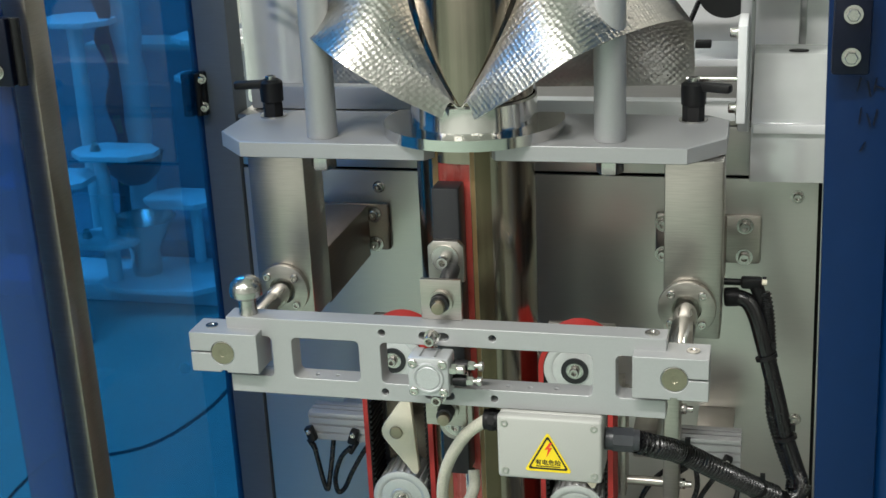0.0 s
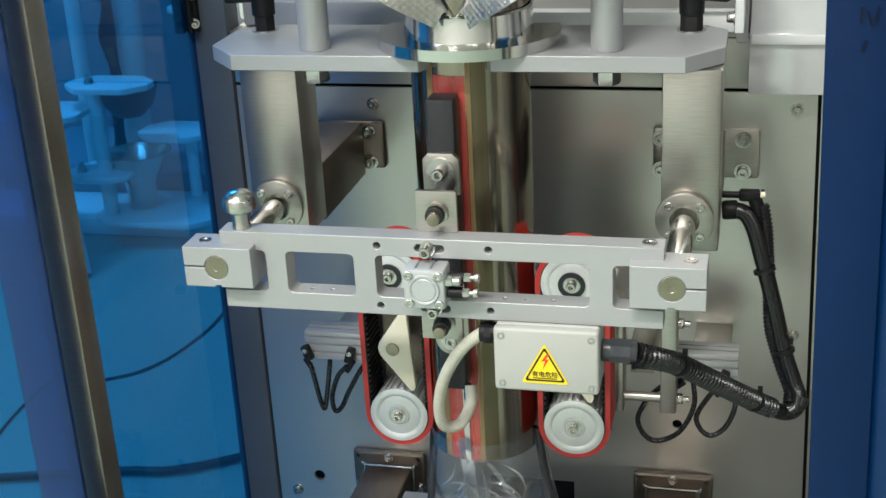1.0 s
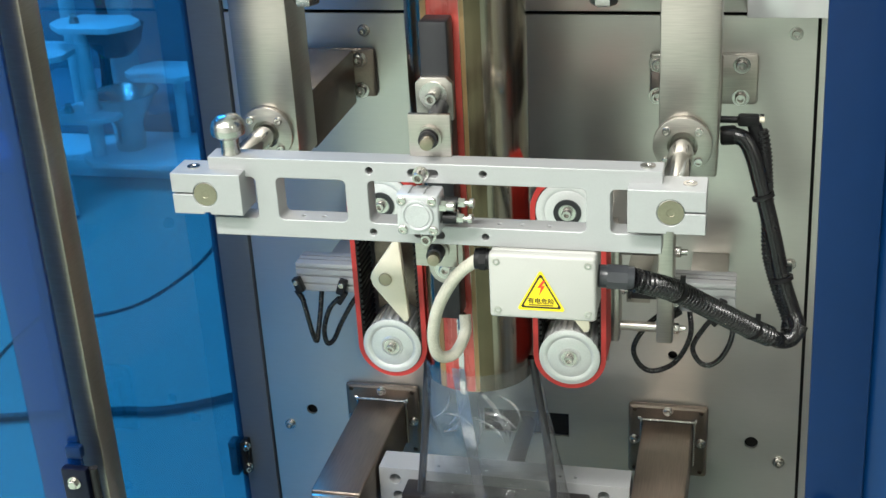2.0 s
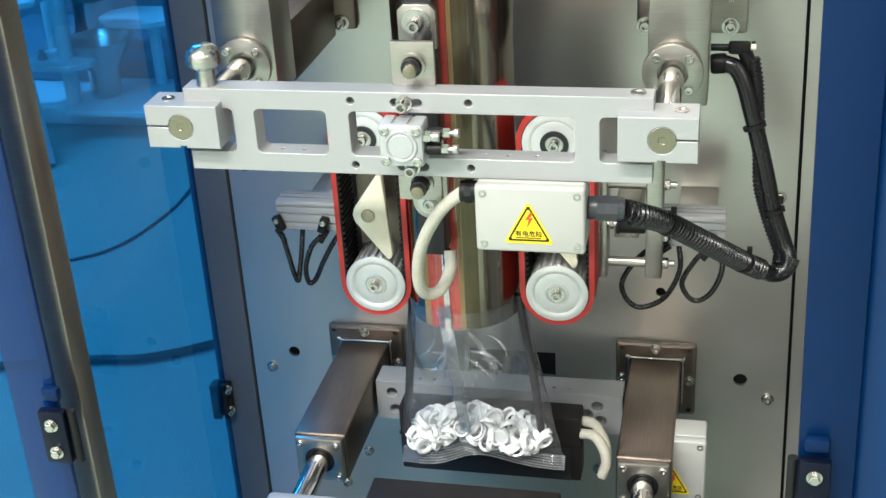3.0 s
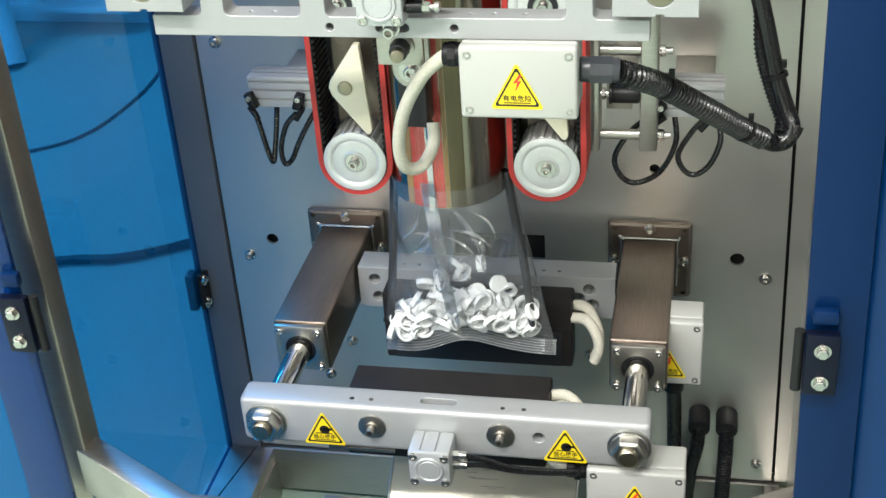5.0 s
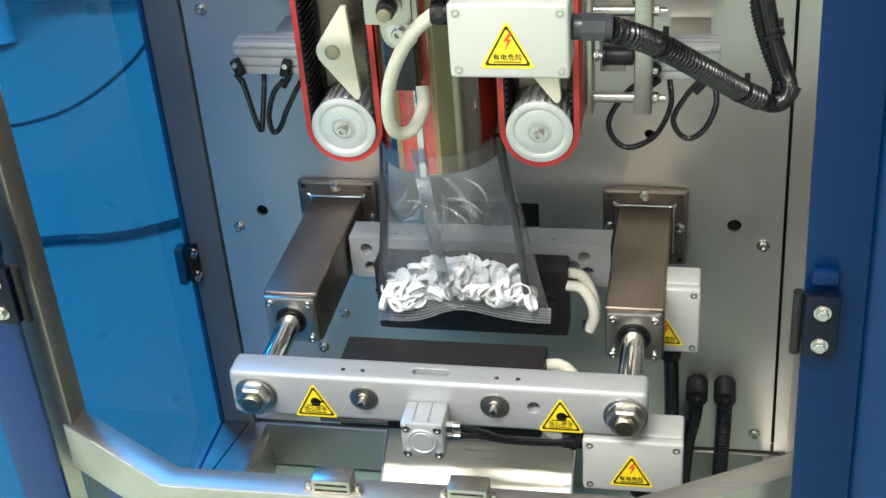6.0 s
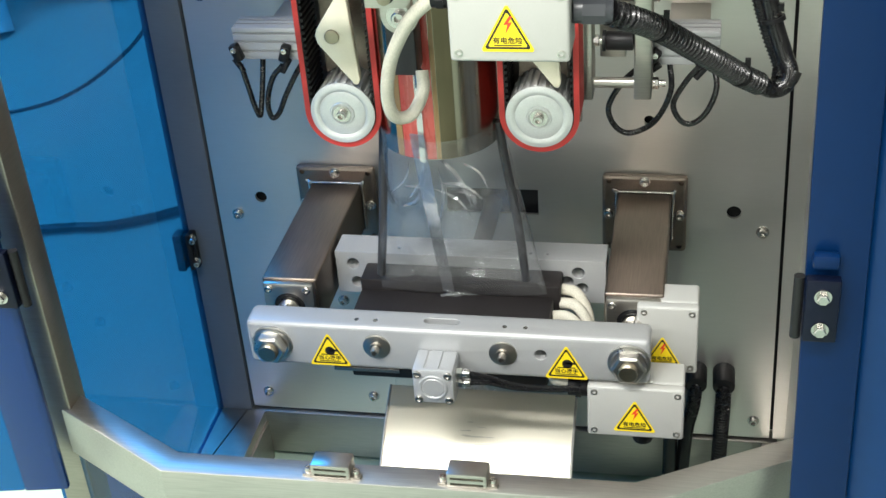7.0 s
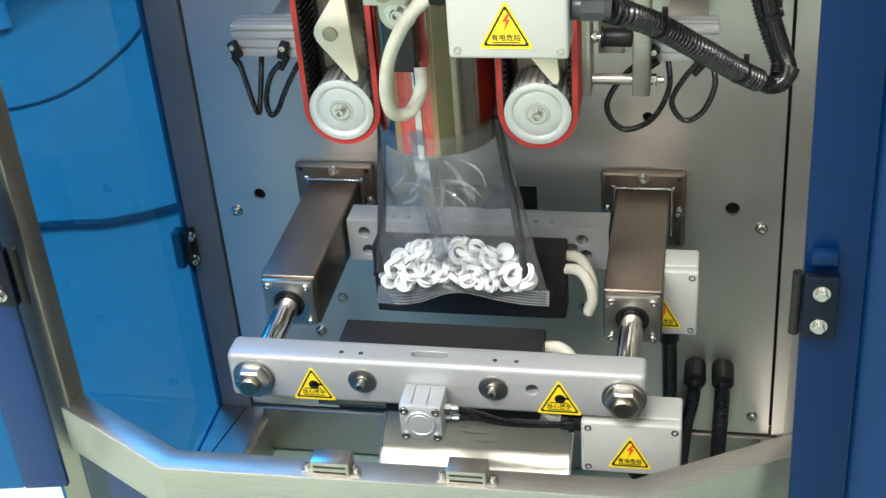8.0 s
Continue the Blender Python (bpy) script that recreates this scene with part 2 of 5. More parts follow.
def sweep(points, radius, seg=12, steps=10, rib=0.0, pitch=0.004):
    """A hose along a smooth path, ribbed where rib is given."""
    path = smooth_path(points, steps)
    if rib:
        dense = [path[0]]
        for a, b in zip(path, path[1:]):
            n = max(1, round((b - a).length / (pitch / 4)))
            dense += [a.lerp(b, k / n) for k in range(1, n + 1)]
        path = dense
    bm, rings, side = bmesh.new(), [], None
    for i, p in enumerate(path):
        d = (path[min(i + 1, len(path) - 1)] - path[max(i - 1, 0)]).normalized()
        side = (d.orthogonal() if side is None else side - d * side.dot(d)).normalized()
        up = d.cross(side)
        r = radius + (rib if i % 4 in (0, 1) else -rib if rib else 0)
        rings.append([bm.verts.new(p + r * (math.cos(2 * math.pi * k / seg) * side + math.sin(2 * math.pi * k / seg) * up)) for k in range(seg)])
    for a, b in zip(rings, rings[1:]):
        for k in range(seg):
            bm.faces.new((a[k], a[(k + 1) % seg], b[(k + 1) % seg], b[k]))
    bm.faces.new(rings[0][::-1])
    bm.faces.new(rings[-1])
    bmesh.ops.recalc_face_normals(bm, faces=bm.faces)
    return bm


def join(*bms):
    out = bms[0]
    for b in bms[1:]:
        me = bpy.data.meshes.new("t")
        b.to_mesh(me)
        out.from_mesh(me)
        bpy.data.meshes.remove(me)
        b.free()
    return out


def cut(bm, *cutters):
    """bm less the cutters."""
    def temp(b):
        me = bpy.data.meshes.new("t")
        b.to_mesh(me)
        b.free()
        return new("t", me)
    body, tool = temp(bm), temp(join(*cutters))
    mod = body.modifiers.new("b", "BOOLEAN")
    mod.operation, mod.object, mod.solver, mod.use_self = "DIFFERENCE", tool, "EXACT", True
    me = bpy.data.meshes.new_from_object(body.evaluated_get(bpy.context.evaluated_depsgraph_get()))
    out = bmesh.new()
    out.from_mesh(me)
    old = body.data, tool.data
    bpy.data.objects.remove(body)
    bpy.data.objects.remove(tool)
    bpy.data.meshes.remove(me)
    for o in old:
        bpy.data.meshes.remove(o)
    return out


def mesh_of(bm, name, material, shift=(0, 0, 0)):
    bmesh.ops.translate(bm, verts=bm.verts, vec=-Vector(shift))
    for f in bm.faces:
        f.smooth = True
    for e in bm.edges:
        if len(e.link_faces) == 2 and e.calc_face_angle(0) > 0.6:
            e.smooth = False
    me = bpy.data.meshes.new(name)
    bm.to_mesh(me)
    bm.free()
    me.materials.append(material)
    return me


def origin_of(ob):
    at = Vector()
    while ob:
        at += ob.location
        ob = ob.parent
    return at


def part(name, bm, material, parent, label="", bevel=0.0):
    ob = new(name, mesh_of(bm, name, material, origin_of(parent)))
    ob.parent = parent
    if bevel:
        mod = ob.modifiers.new("worn_edge", "BEVEL")
        mod.width, mod.segments, mod.limit_method, mod.angle_limit = bevel, 2, "ANGLE", radians(50)
        mod.harden_normals = False
    return tagged(ob, label)


def solo(name, bm, material, label, category, group="", kind="", bevel=0.0):
    ob = new(name, mesh_of(bm, name, material))
    if bevel:
        mod = ob.modifiers.new("worn_edge", "BEVEL")
        mod.width, mod.segments, mod.limit_method, mod.angle_limit = bevel, 2, "ANGLE", radians(50)
    return tagged(ob, label, category, group, kind)


def thing(name, at, label, category, group=""):
    ob = new(name)
    ob.location = at
    ob.empty_display_size = 0.02
    return tagged(ob, label, category, group)


def moved(bm, m):
    bmesh.ops.transform(bm, matrix=m, verts=bm.verts)
    return bm


def cap_screw(p, d=(0, -1, 0), r=0.0045, h=0.004, washer=0.0):
    """A socket-head screw with its hexagon recess, standing at p along d."""
    p, d = Vector(p), Vector(d).normalized()
    m = Matrix.Translation(p) @ d.to_track_quat("Z", "Y").to_matrix().to_4x4()
    bms = [lathe([(0, 0), (r, 0), (r, h * 0.8), (r * 0.85, h), (r * 0.55, h), (r * 0.5, h * 0.35), (0, h * 0.35)], 14)]
    if washer:
        bms = [lathe([(0, 0), (washer, 0), (washer, 0.0012), (0, 0.0012)], 20)] + [moved(b, Matrix.Translation((0, 0, 0.0012))) for b in bms]
    return moved(join(*bms), m)


def hex_nut(p, d, r, h, bore=0.0):
    p, d = Vector(p), Vector(d).normalized()
    m = Matrix.Translation(p) @ d.to_track_quat("Z", "Y").to_matrix().to_4x4()
    b = lathe([(0, 0), (r, 0), (r, h * 0.85), (r * 0.86, h), (bore, h), (bore, 0.0)] if bore else [(0, 0), (r, 0), (r, h * 0.85), (r * 0.86, h), (0, h)], 6)
    return moved(b, m)


def flat_nut(x, y, z, r, h, bore):
    """A hexagon nut with chamfered corners that looks towards -y."""
    flat = r * 0.866
    bm = lathe([(bore, 0), (r, 0), (r, h * 0.84), (flat * 0.98, h), (bore + 0.0012, h), (bore, h - 0.0012), (bore, 0)], 6, pose(x, y, z, 90))
    bmesh.ops.bevel(bm, geom=[e for e in bm.edges if abs((e.verts[0].co - e.verts[1].co).normalized().y) > 0.99], offset=0.0007, segments=2, affect="EDGES", profile=0.5)
    return bm


def writing(text, size, material, parent, name, m):
    """Flat raised letters, centred on the pose m."""
    cu = bpy.data.curves.new("t", "FONT")
    cu.body, cu.size, cu.align_x, cu.align_y, cu.extrude = text, size, "CENTER", "CENTER", 0.0001
    cu.offset = size * 0.018
    ob = new("t", cu)
    me = bpy.data.meshes.new_from_object(ob.evaluated_get(bpy.context.evaluated_depsgraph_get()))
    bpy.data.objects.remove(ob)
    bpy.data.curves.remove(cu)
    bm = bmesh.new()
    bm.from_mesh(me)
    bpy.data.meshes.remove(me)
    return part(name, moved(bm, m), material, parent)


# ---- hall ----
solo("floor", box(-10, 10, -10, 10, -0.1, 0), FLOOR, "dull green painted concrete factory floor", "floor", kind="structure")
solo("ceiling", box(-10, 10, -10, 10, 6.0, 6.1), HALL, "pale grey hall ceiling", "ceiling", kind="structure")
solo("wall_north", box(-10, 10, 10, 10.1, 0, 6), HALL, "pale painted hall wall", "wall", kind="structure")
solo("wall_south", box(-10, 10, -10.1, -10, 0, 6), HALL, "pale painted hall wall", "wall", kind="structure")
solo("wall_west", box(-10.1, -10, -10.1, 10.1, 0, 6), HALL, "pale painted hall wall", "wall", kind="structure")
solo("wall_east", box(10, 10.1, -10.1, 10.1, 0, 6), HALL, "pale painted hall wall", "wall", kind="structure")

# ---- cabinet of the packing machine ----
PY = 0.175


def cabinet():
    c = thing("machine_cabinet", (0, 0.2, 0), "stainless steel frame of the packing machine", "machine cabinet")
    holes = [cyl((x, PY - 0.02, z), (x, PY + 0.03, z), r, seg=20) for x, z, r in
             ((-0.28, 0.85, 0.0075), (0.294, 0.85, 0.0085), (0.195, 0.967, 0.006))]
    holes.append(box(-0.045, 0.066, PY - 0.02, PY + 0.03, 0.838, 0.872))
    part("back_panel", cut(prism([(-0.338, 0.515), (0.3545, 0.515), (0.3405, 1.391), (-0.338, 1.391)], "y", PY, PY + 0.004), *holes), PANEL, c, "matt stainless back panel with drilled holes")
    # black sheet added behind the holes and gaps as their shade
    part("panel_shade_sheet", box(-0.335, 0.372, PY + 0.012, PY + 0.02, 0.52, 1.39), DARK, c)
    part("side_return", prism([(0.3585, 0.515), (0.38, 0.515), (0.38, 1.391), (0.3445, 1.391)], "y", PY - 0.001, PY + 0.003), PANEL, c)
    part("side_wall", box(0.3735, 0.379, -0.242, PY - 0.0015, 0.5135, 1.50), PANEL, c, "grey stainless side wall")
    part("upper_panel", box(-0.338, 0.36, PY - 0.002, PY + 0.02, 1.395, 1.452, 0.002), PANEL, c)
    part("upper_shelf", box(-0.338, 0.36, PY - 0.002, PY + 0.30, 1.453, 1.458), STEEL_H, c)
    part("upper_back", box(-0.338, 0.36, PY + 0.30, PY + 0.31, 1.453, 2.1), PAINT, c)
    part("lower_panel", box(-0.345, 0.365, PY - 0.006, PY + 0.02, 0.44, 0.511, 0.001), STEEL_H, c)
    part("back_post", box(-0.3905, -0.3405, 0.170, 0.21, 0.42, 2.1, 0.001), SLATE, c, "slate grey upright post")
    part("back_post", box(0.3805, 0.40, 0.085, 0.20, 0.42, 2.1, 0.002), STEEL, c)
    part("front_post", box(-0.362, -0.330, -0.275, -0.243, 0.0, 2.1, 0.002), FRAME, c)
    part("front_post", box(0.343, 0.372, -0.275, -0.243, 0.0, 2.1, 0.002), FRAME, c)
    part("side_sill", prism([(-0.392, 0.168), (-0.3475, 0.168), (-0.386, -0.04), (-0.392, -0.04)], "z", 0.495, 0.5125), STEEL, c)
    part("side_sill", prism([(-0.3455, 0.168), (-0.321, 0.168), (-0.321, -0.26), (-0.392, -0.26), (-0.392, -0.043), (-0.384, -0.043)], "z", 0.495, 0.5125), STEEL, c)
    # black slab under the sill gap paints the shade in that seam
    part("sill_seam_shade", box(-0.39, -0.325, -0.05, 0.167, 0.490, 0.4945), DARK, c)
    part("side_sill_web", box(-0.3215, -0.3185, -0.26, 0.168, 0.43, 0.494), STEEL, c)
    part("side_sill", box(0.345, 0.40, -0.26, 0.168, 0.495, 0.5125, 0.001), STEEL, c)
    part("tray_floor", box(-0.35, 0.40, -0.35, 0.20, 0.405, 0.43), PALEGREEN, c, "pale green painted tray floor")
    part("plinth", box(-0.35, 0.40, -0.24, 0.55, 0.0, 0.404, 0.003), PANEL, c)
    part("rear_housing", box(-0.349, 0.40, 0.22, 0.55, 0.405, 1.451, 0.003), PANEL, c)
    # bay-shaped front rail
    zt, zb = 0.872, 0.818
    rail = [(-0.345, -0.272), (-0.211, -0.3495), (0.221, -0.3445), (0.350, -0.2715), (0.350, -0.242), (0.209, -0.3195), (-0.203, -0.3225), (-0.345, -0.2425)]
    part("front_rail", prism(rail, "z", zb, zt, 0.0015), STEEL_H, c, "brushed stainless rail with angled corners")
    part("front_apron", prism([(-0.211, -0.3465), (0.221, -0.3415), (0.350, -0.2685), (0.350, -0.2645), (0.220, -0.3375), (-0.210, -0.3425)], "z", 0.45, zb - 0.001), STEEL_H, c)
    part("corner_apron", prism([(-0.345, -0.269), (-0.2115, -0.3462), (-0.2105, -0.3422), (-0.345, -0.265)], "z", 0.45, zb - 0.001), ACRYLIC, c, "blue acrylic sheet below the rail")
    for x, z in ((-0.313, 0.825), (0.328, 0.825), (-0.313, 0.543), (0.333, 0.543), (-0.165, 0.545), (0.319, 1.372), (-0.167, 1.371), (0.327, 1.098), (-0.19, 0.70), (0.12, 0.70), (-0.315, 1.115), (-0.225, 0.645)):
        part("panel_screw", cap_screw((x, PY, z), r=0.0052, h=0.006, washer=0.0075), BOLT, c)
    return c


cabinet()


def acrylic(name, bm, label, material=ACRYLIC):
    return solo(name, bm, material, label, "guard panel")


acrylic("guard_window", box(-0.3865, -0.3815, -0.243, 0.1695, 0.5127, 2.1), "translucent blue acrylic side window of the machine")
acrylic("guard_window", box(0.380, 0.385, -0.243, 0.084, 0.5135, 2.1), "translucent blue acrylic side window of the machine")


def hinge(parent, x, y, z, s, knuckle=True):
    part("hinge", box(x - 0.013, x + 0.013, y - 0.004, y + 0.006, z - 0.028, z + 0.029, 0.002), NAVY, parent, "dark hinge leaf with two bolts")
    if knuckle:
        part("hinge_knuckle", cyl((x - s * 0.0175, y + 0.004, z - 0.028), (x - s * 0.0175, y + 0.004, z + 0.028), 0.0042, seg=16), BLACK, parent)
    for dz in (-0.015, 0.015):
        part("bolt", join(lathe([(0, 0), (0.0066, 0), (0.0066, 0.0016), (0, 0.0016)], 24, pose(x, y - 0.004, z + dz, 90)), hex_nut((x, y - 0.0055, z + dz), (0, -1, 0), 0.0047, 0.005)), BOLT, parent)


# doors that stand open, outward from the front posts
ld = thing("guard_door", (-0.345, -0.29, 0.9), "open blue acrylic guard door on black hinges", "door", "guard doors")
part("door_pane", moved(box(-0.46, -0.0435, -0.003, 0.003, 0.798, 2.05, 0.002), pose(-0.336, -0.302, 0, 0, 0, 10)), ACRYLIC, ld)
part("door_stile", moved(box(-0.043, 0.0, -0.004, 0.004, 0.798, 2.05, 0.002), pose(-0.336, -0.302, 0, 0, 0, 10)), ACRYLIC_DARK, ld, "deep blue acrylic edge strip")
hinge(ld, -0.336, -0.318, 1.05, -1)
hinge(ld, -0.336, -0.318, 1.63, -1)
part("handle_tab", box(-0.345, -0.328, -0.316, -0.306, 1.086, 1.10, 0.003), BLUEPLATE, ld)
rd = thing("guard_door", (0.345, -0.29, 0.9), "open deep blue guard door on black hinges", "door", "guard doors")
part("door_pane", moved(box(0.0, 0.45, -0.003, 0.003, 0.40, 2.05, 0.002), pose(0.401, -0.30, 0, 0, -1.15, -12)), BLUEPANE, rd)
part("door_stile", moved(box(-0.045, 0.001, -0.008, -0.002, 0.40, 2.05, 0.002), pose(0.401, -0.30, 0, 0, -1.15, -4)), BLUEPLATE, rd, "deep blue edge strip")
hinge(rd, 0.347, -0.318, 1.058, 1)
hinge(rd, 0.3385, -0.318, 1.644, 1, False)
for sx, sz, sw, sh_, sr_ in ((0.346, 1.606, 0.0012, 0.010, 12), (0.353, 1.603, 0.0012, 0.012, -14), (0.357, 1.606, 0.0012, 0.010, 8), (0.3605, 1.604, 0.007, 0.0012, 20), (0.348, 1.583, 0.0012, 0.012, 5), (0.354, 1.580, 0.0012, 0.010, -18), (0.3585, 1.582, 0.0012, 0.012, 10), (0.351, 1.560, 0.0012, 0.008, 25)):
    part("pen_stroke", moved(box(-sw / 2, sw / 2, -0.0012, 0.0, -sh_ / 2, sh_ / 2), pose(sx, -0.3065, sz, 0, sr_, -4)), NAVY, rd, "faint dark pen stroke")
part("handle_tab", box(0.338, 0.358, -0.316, -0.306, 1.092, 1.105, 0.003), BLUEPLATE, rd)

# side hinge on the back post
for hz in (0.776, 1.486):
    sh = thing("window_hinge", (-0.384, 0.165, hz), "small black hinge screwed to the slate post", "hinge", "window hinges")
    part("leaf", box(-0.398, -0.3865, 0.150, 0.1695, hz - 0.027, hz + 0.026, 0.002), BLACK, sh)
    part("post_leaf", box(-0.381, -0.372, 0.160, 0.1698, hz - 0.027, hz + 0.026, 0.002), BLACK, sh)
    part("knuckle", cyl((-0.3800, 0.158, hz - 0.026), (-0.3800, 0.158, hz + 0.025), 0.0042, seg=16), BLACK, sh)
    for dz in (-0.016, 0.018):
        part("screw", cap_screw((-0.3755, 0.160, hz + dz), (0.4, -1, 0), 0.004, 0.009, 0.006), BOLT, sh)


# ---- upper carrier: brackets, shafts, cross bar ----
def upper_bracket(s):
    x0, x1 = ((-0.238, -0.177) if s < 0 else (0.189, 0.245))
    cx = -0.209 if s < 0 else 0.2125
    b = thing("carrier_bracket", (cx, PY, 1.33), "brushed stainless box bracket bolted to the back panel", "bracket", "carrier brackets")
    part("upright", box(x0, x1, -0.05, 0.008, 1.291, 1.474, 0.002), STEEL, b)
    part("arm", box(x0 + 0.002, x1 - 0.002, 0.0085, PY - 0.010, 1.286, 1.351, 0.002), ARM, b, "dark heat-tinted square arm")
    px0, px1 = (x0 - 0.026, -0.154) if s < 0 else (0.163, 0.281)
    part("wall_plate", box(px0, px1, PY - 0.010, PY - 0.0005, 1.293, 1.351, 0.004), ARM if s < 0 else STEEL, b)
    for x in (px0 + 0.009, px1 - 0.018):
        for z in (1.302, 1.339):
            part("bolt", cap_screw((x, PY - 0.010, z), r=0.0062, h=0.007, washer=0.0095), BOLT, b)
    part("flange", cut(cyl((cx, -0.058, 1.325), (cx, -0.0503, 1.325), 0.0285, seg=48, bevel=0.001), cyl((cx, -0.08, 1.325), (cx, -0.03, 1.325), 0.0145, seg=32)), STEEL, b)
    for a in range(4):
        q = radians(45 + 90 * a)
        part("flange_screw", cap_screw((cx + 0.0215 * math.cos(q), -0.058, 1.325 + 0.0215 * math.sin(q)), r=0.0042, h=0.004), BOLT, b)
    part("shaft", cyl((cx, -0.2215, 1.325), (cx, -0.0, 1.325), 0.0118, seg=40, bevel=0.0008), CHROME, b, "polished guide shaft")
    part("shaft_end", lathe([(0, 0.0004), (0.003, 0.0004), (0.0034, 0.0007), (0.0108, 0.0007), (0.0112, 0.0), (0, 0.0)], 36, pose(cx, -0.2216, 1.325, 90)), SHAFT, b, "dull turned shaft end")
    return b


upper_bracket(-1)
upper_bracket(1)

BAR0, BAR1, BY0, BY1, BZ0, BZ1 = -0.209, 0.2045, -0.207, -0.184, 1.279, 1.3565


def slot(x0, x1, z0, z1, r, y0=-0.3, y1=-0.1):
    pts = []
    for cx, cz, a0 in ((x1 - r, z1 - r, 0), (x0 + r, z1 - r, 90), (x0 + r, z0 + r, 180), (x1 - r, z0 + r, 270)):
        pts += [(cx + r * math.cos(radians(a0 + 18 * k)), cz + r * math.sin(radians(a0 + 18 * k))) for k in range(6)]
    return prism(pts, "y", y0, y1)


bar = thing("cross_bar", (0, -0.195, 1.279), "anodised aluminium cross bar with window cut-outs", "machine bar")
bm = cut(box(BAR0, BAR1, BY0, BY1, BZ0, BZ1), slot(-0.145, -0.079, 1.297, 1.338, 0.005), slot(-0.058, 0.139, 1.297, 1.338, 0.005),
         slot(-0.23, -0.165, 1.297, 1.338, 0.005), slot(0.160, 0.23, 1.297, 1.338, 0.005),
         slot(-0.020, 0.008, 1.3432, 1.3508, 0.0037), slot(-0.017, 0.011, 1.2842, 1.2918, 0.0037),
         *[cyl((x, -0.3, z), (x, -0.1, z), 0.0034, seg=16) for x in (-0.0555, 0.0485) for z in (1.348, 1.288)],
         *[cyl((x, -0.196, 1.29), (x, -0.196, 1.3), 0.0022, seg=10) for x in (-0.125, -0.105, 0.06, 0.08, 0.105)])
part("bar", bm, ALU, bar, bevel=0.0007)
part("end_screw", lathe([(0, 0), (0.0068, 0), (0.0066, 0.0012), (0.0035, 0.0012), (0.003, 0.0004), (0, 0.0004)], 24, pose(0.191, -0.1955, 1.3566)), BOLT, bar)
part("clamp_knob", lathe([(0, 0), (0.0095, 0), (0.0085, 0.004), (0.0082, 0.014), (0.0155, 0.019), (0.0162, 0.023), (0.0150, 0.030), (0.010, 0.0355), (0.004, 0.0375), (0, 0.038)], 40, pose(-0.190, -0.1955, 1.3567)), BOLT, bar, "polished steel mushroom knob")
for s, x0, x1, cx in ((-1, -0.2415, -0.174, -0.209), (1, 0.176, 0.242, 0.2125)):
    xs = (x0 - 0.01, cx) if s < 0 else (cx, x1 + 0.01)
    part("shaft_clamp", cut(box(x0, x1, -0.222, -0.1865, 1.3052, 1.345), cyl((cx, -0.3, 1.325), (cx, -0.1, 1.325), 0.0119, seg=40), box(*xs, -0.3, -0.1, 1.3245, 1.3262),
                            box(cx - 0.003, cx + 0.003, -0.3, -0.1, 1.30, 1.3072)), ALU, bar, "split aluminium shaft clamp", bevel=0.0009)
    sx = x0 + 0.0165 if s < 0 else x1 - 0.0145
    part("clamp_screw", lathe([(0, 0), (0.0062, 0), (0.006, 0.001), (0.0035, 0.001), (0.003, 0.0003), (0, 0.0003)], 20, pose(sx, -0.204, 1.3451)), BOLT, bar)

# ---- pressing cylinder on the cross bar ----
ac = thing("compact_cylinder", (-0.004, -0.207, 1.316), "small square aluminium air cylinder on the cross bar", "air cylinder", "compact cylinders")


def compact_cylinder(p, cx, cy, cz, w, depth):
    h = w / 2
    body = cut(box(cx - h, cx + h, cy, cy + depth, cz - h, cz + h, 0.003), *[box(cx + sx * 0.007 - 0.0018, cx + sx * 0.007 + 0.0018, cy + 0.004, cy + depth + 0.01, cz + sz * (h - 0.002), cz + sz * (h + 0.01)) for sx in (-1, 1) for sz in (-1, 1)],
               *[box(cx + sx * (h - 0.002), cx + sx * (h + 0.01), cy + 0.004, cy + depth + 0.01, cz + sz * 0.007 - 0.0018, cz + sz * 0.007 + 0.0018) for sx in (-1, 1) for sz in (-1, 1)])
    part("body", body, ALU_CAST, p)
    part("end_cap", lathe([(0, 0.0015), (0.0105, 0.0015), (0.0115, 0.0005), (0.0125, 0.0018), (0.0140, 0.0018), (0.0150, 0.0), (0, -0.002)], 36, pose(cx, cy - 0.0002, cz, 90)), ALU_CAST, p)
    for sx in (-1, 1):
        for sz in (-1, 1):
            part("corner_screw", cap_screw((cx + sx * (h - 0.0055), cy, cz + sz * (h - 0.0055)), r=0.0042, h=0.0022), BOLT, p)
    for dz in (0.0065, -0.0055):
        part("fitting", join(cyl((cx + h, cy + 0.014 - dz, cz + dz), (cx + h + 0.006, cy + 0.014 - dz, cz + dz), 0.0052, seg=6), cyl((cx + h + 0.006, cy + 0.014 - dz, cz + dz), (cx + h + 0.013, cy + 0.014 - dz, cz + dz), 0.0046, seg=18, bevel=0.0006)), BOLT, p)


compact_cylinder(ac, -0.0060, -0.2335, 1.3180, 0.0385, 0.0262)
for dz, dy in ((0.007, 0.008), (-0.0045, 0.0)):
    part("elbow", sweep([(0.0145, -0.222 + dy, 1.3165 + dz), (0.027, -0.222 + dy, 1.3165 + dz)], 0.0052, 14, 3), BLACK, ac)
    part("throttle_screw", join(cyl((0.027, -0.222 + dy, 1.3165 + dz), (0.033, -0.222 + dy, 1.3165 + dz), 0.0044, seg=6), cyl((0.033, -0.222 + dy, 1.3165 + dz), (0.037, -0.222 + dy, 1.3165 + dz), 0.0024, seg=12), cyl((0.037, -0.222 + dy, 1.3165 + dz), (0.041, -0.222 + dy, 1.3165 + dz), 0.0046, seg=16, bevel=0.0006)), BOLT, ac)
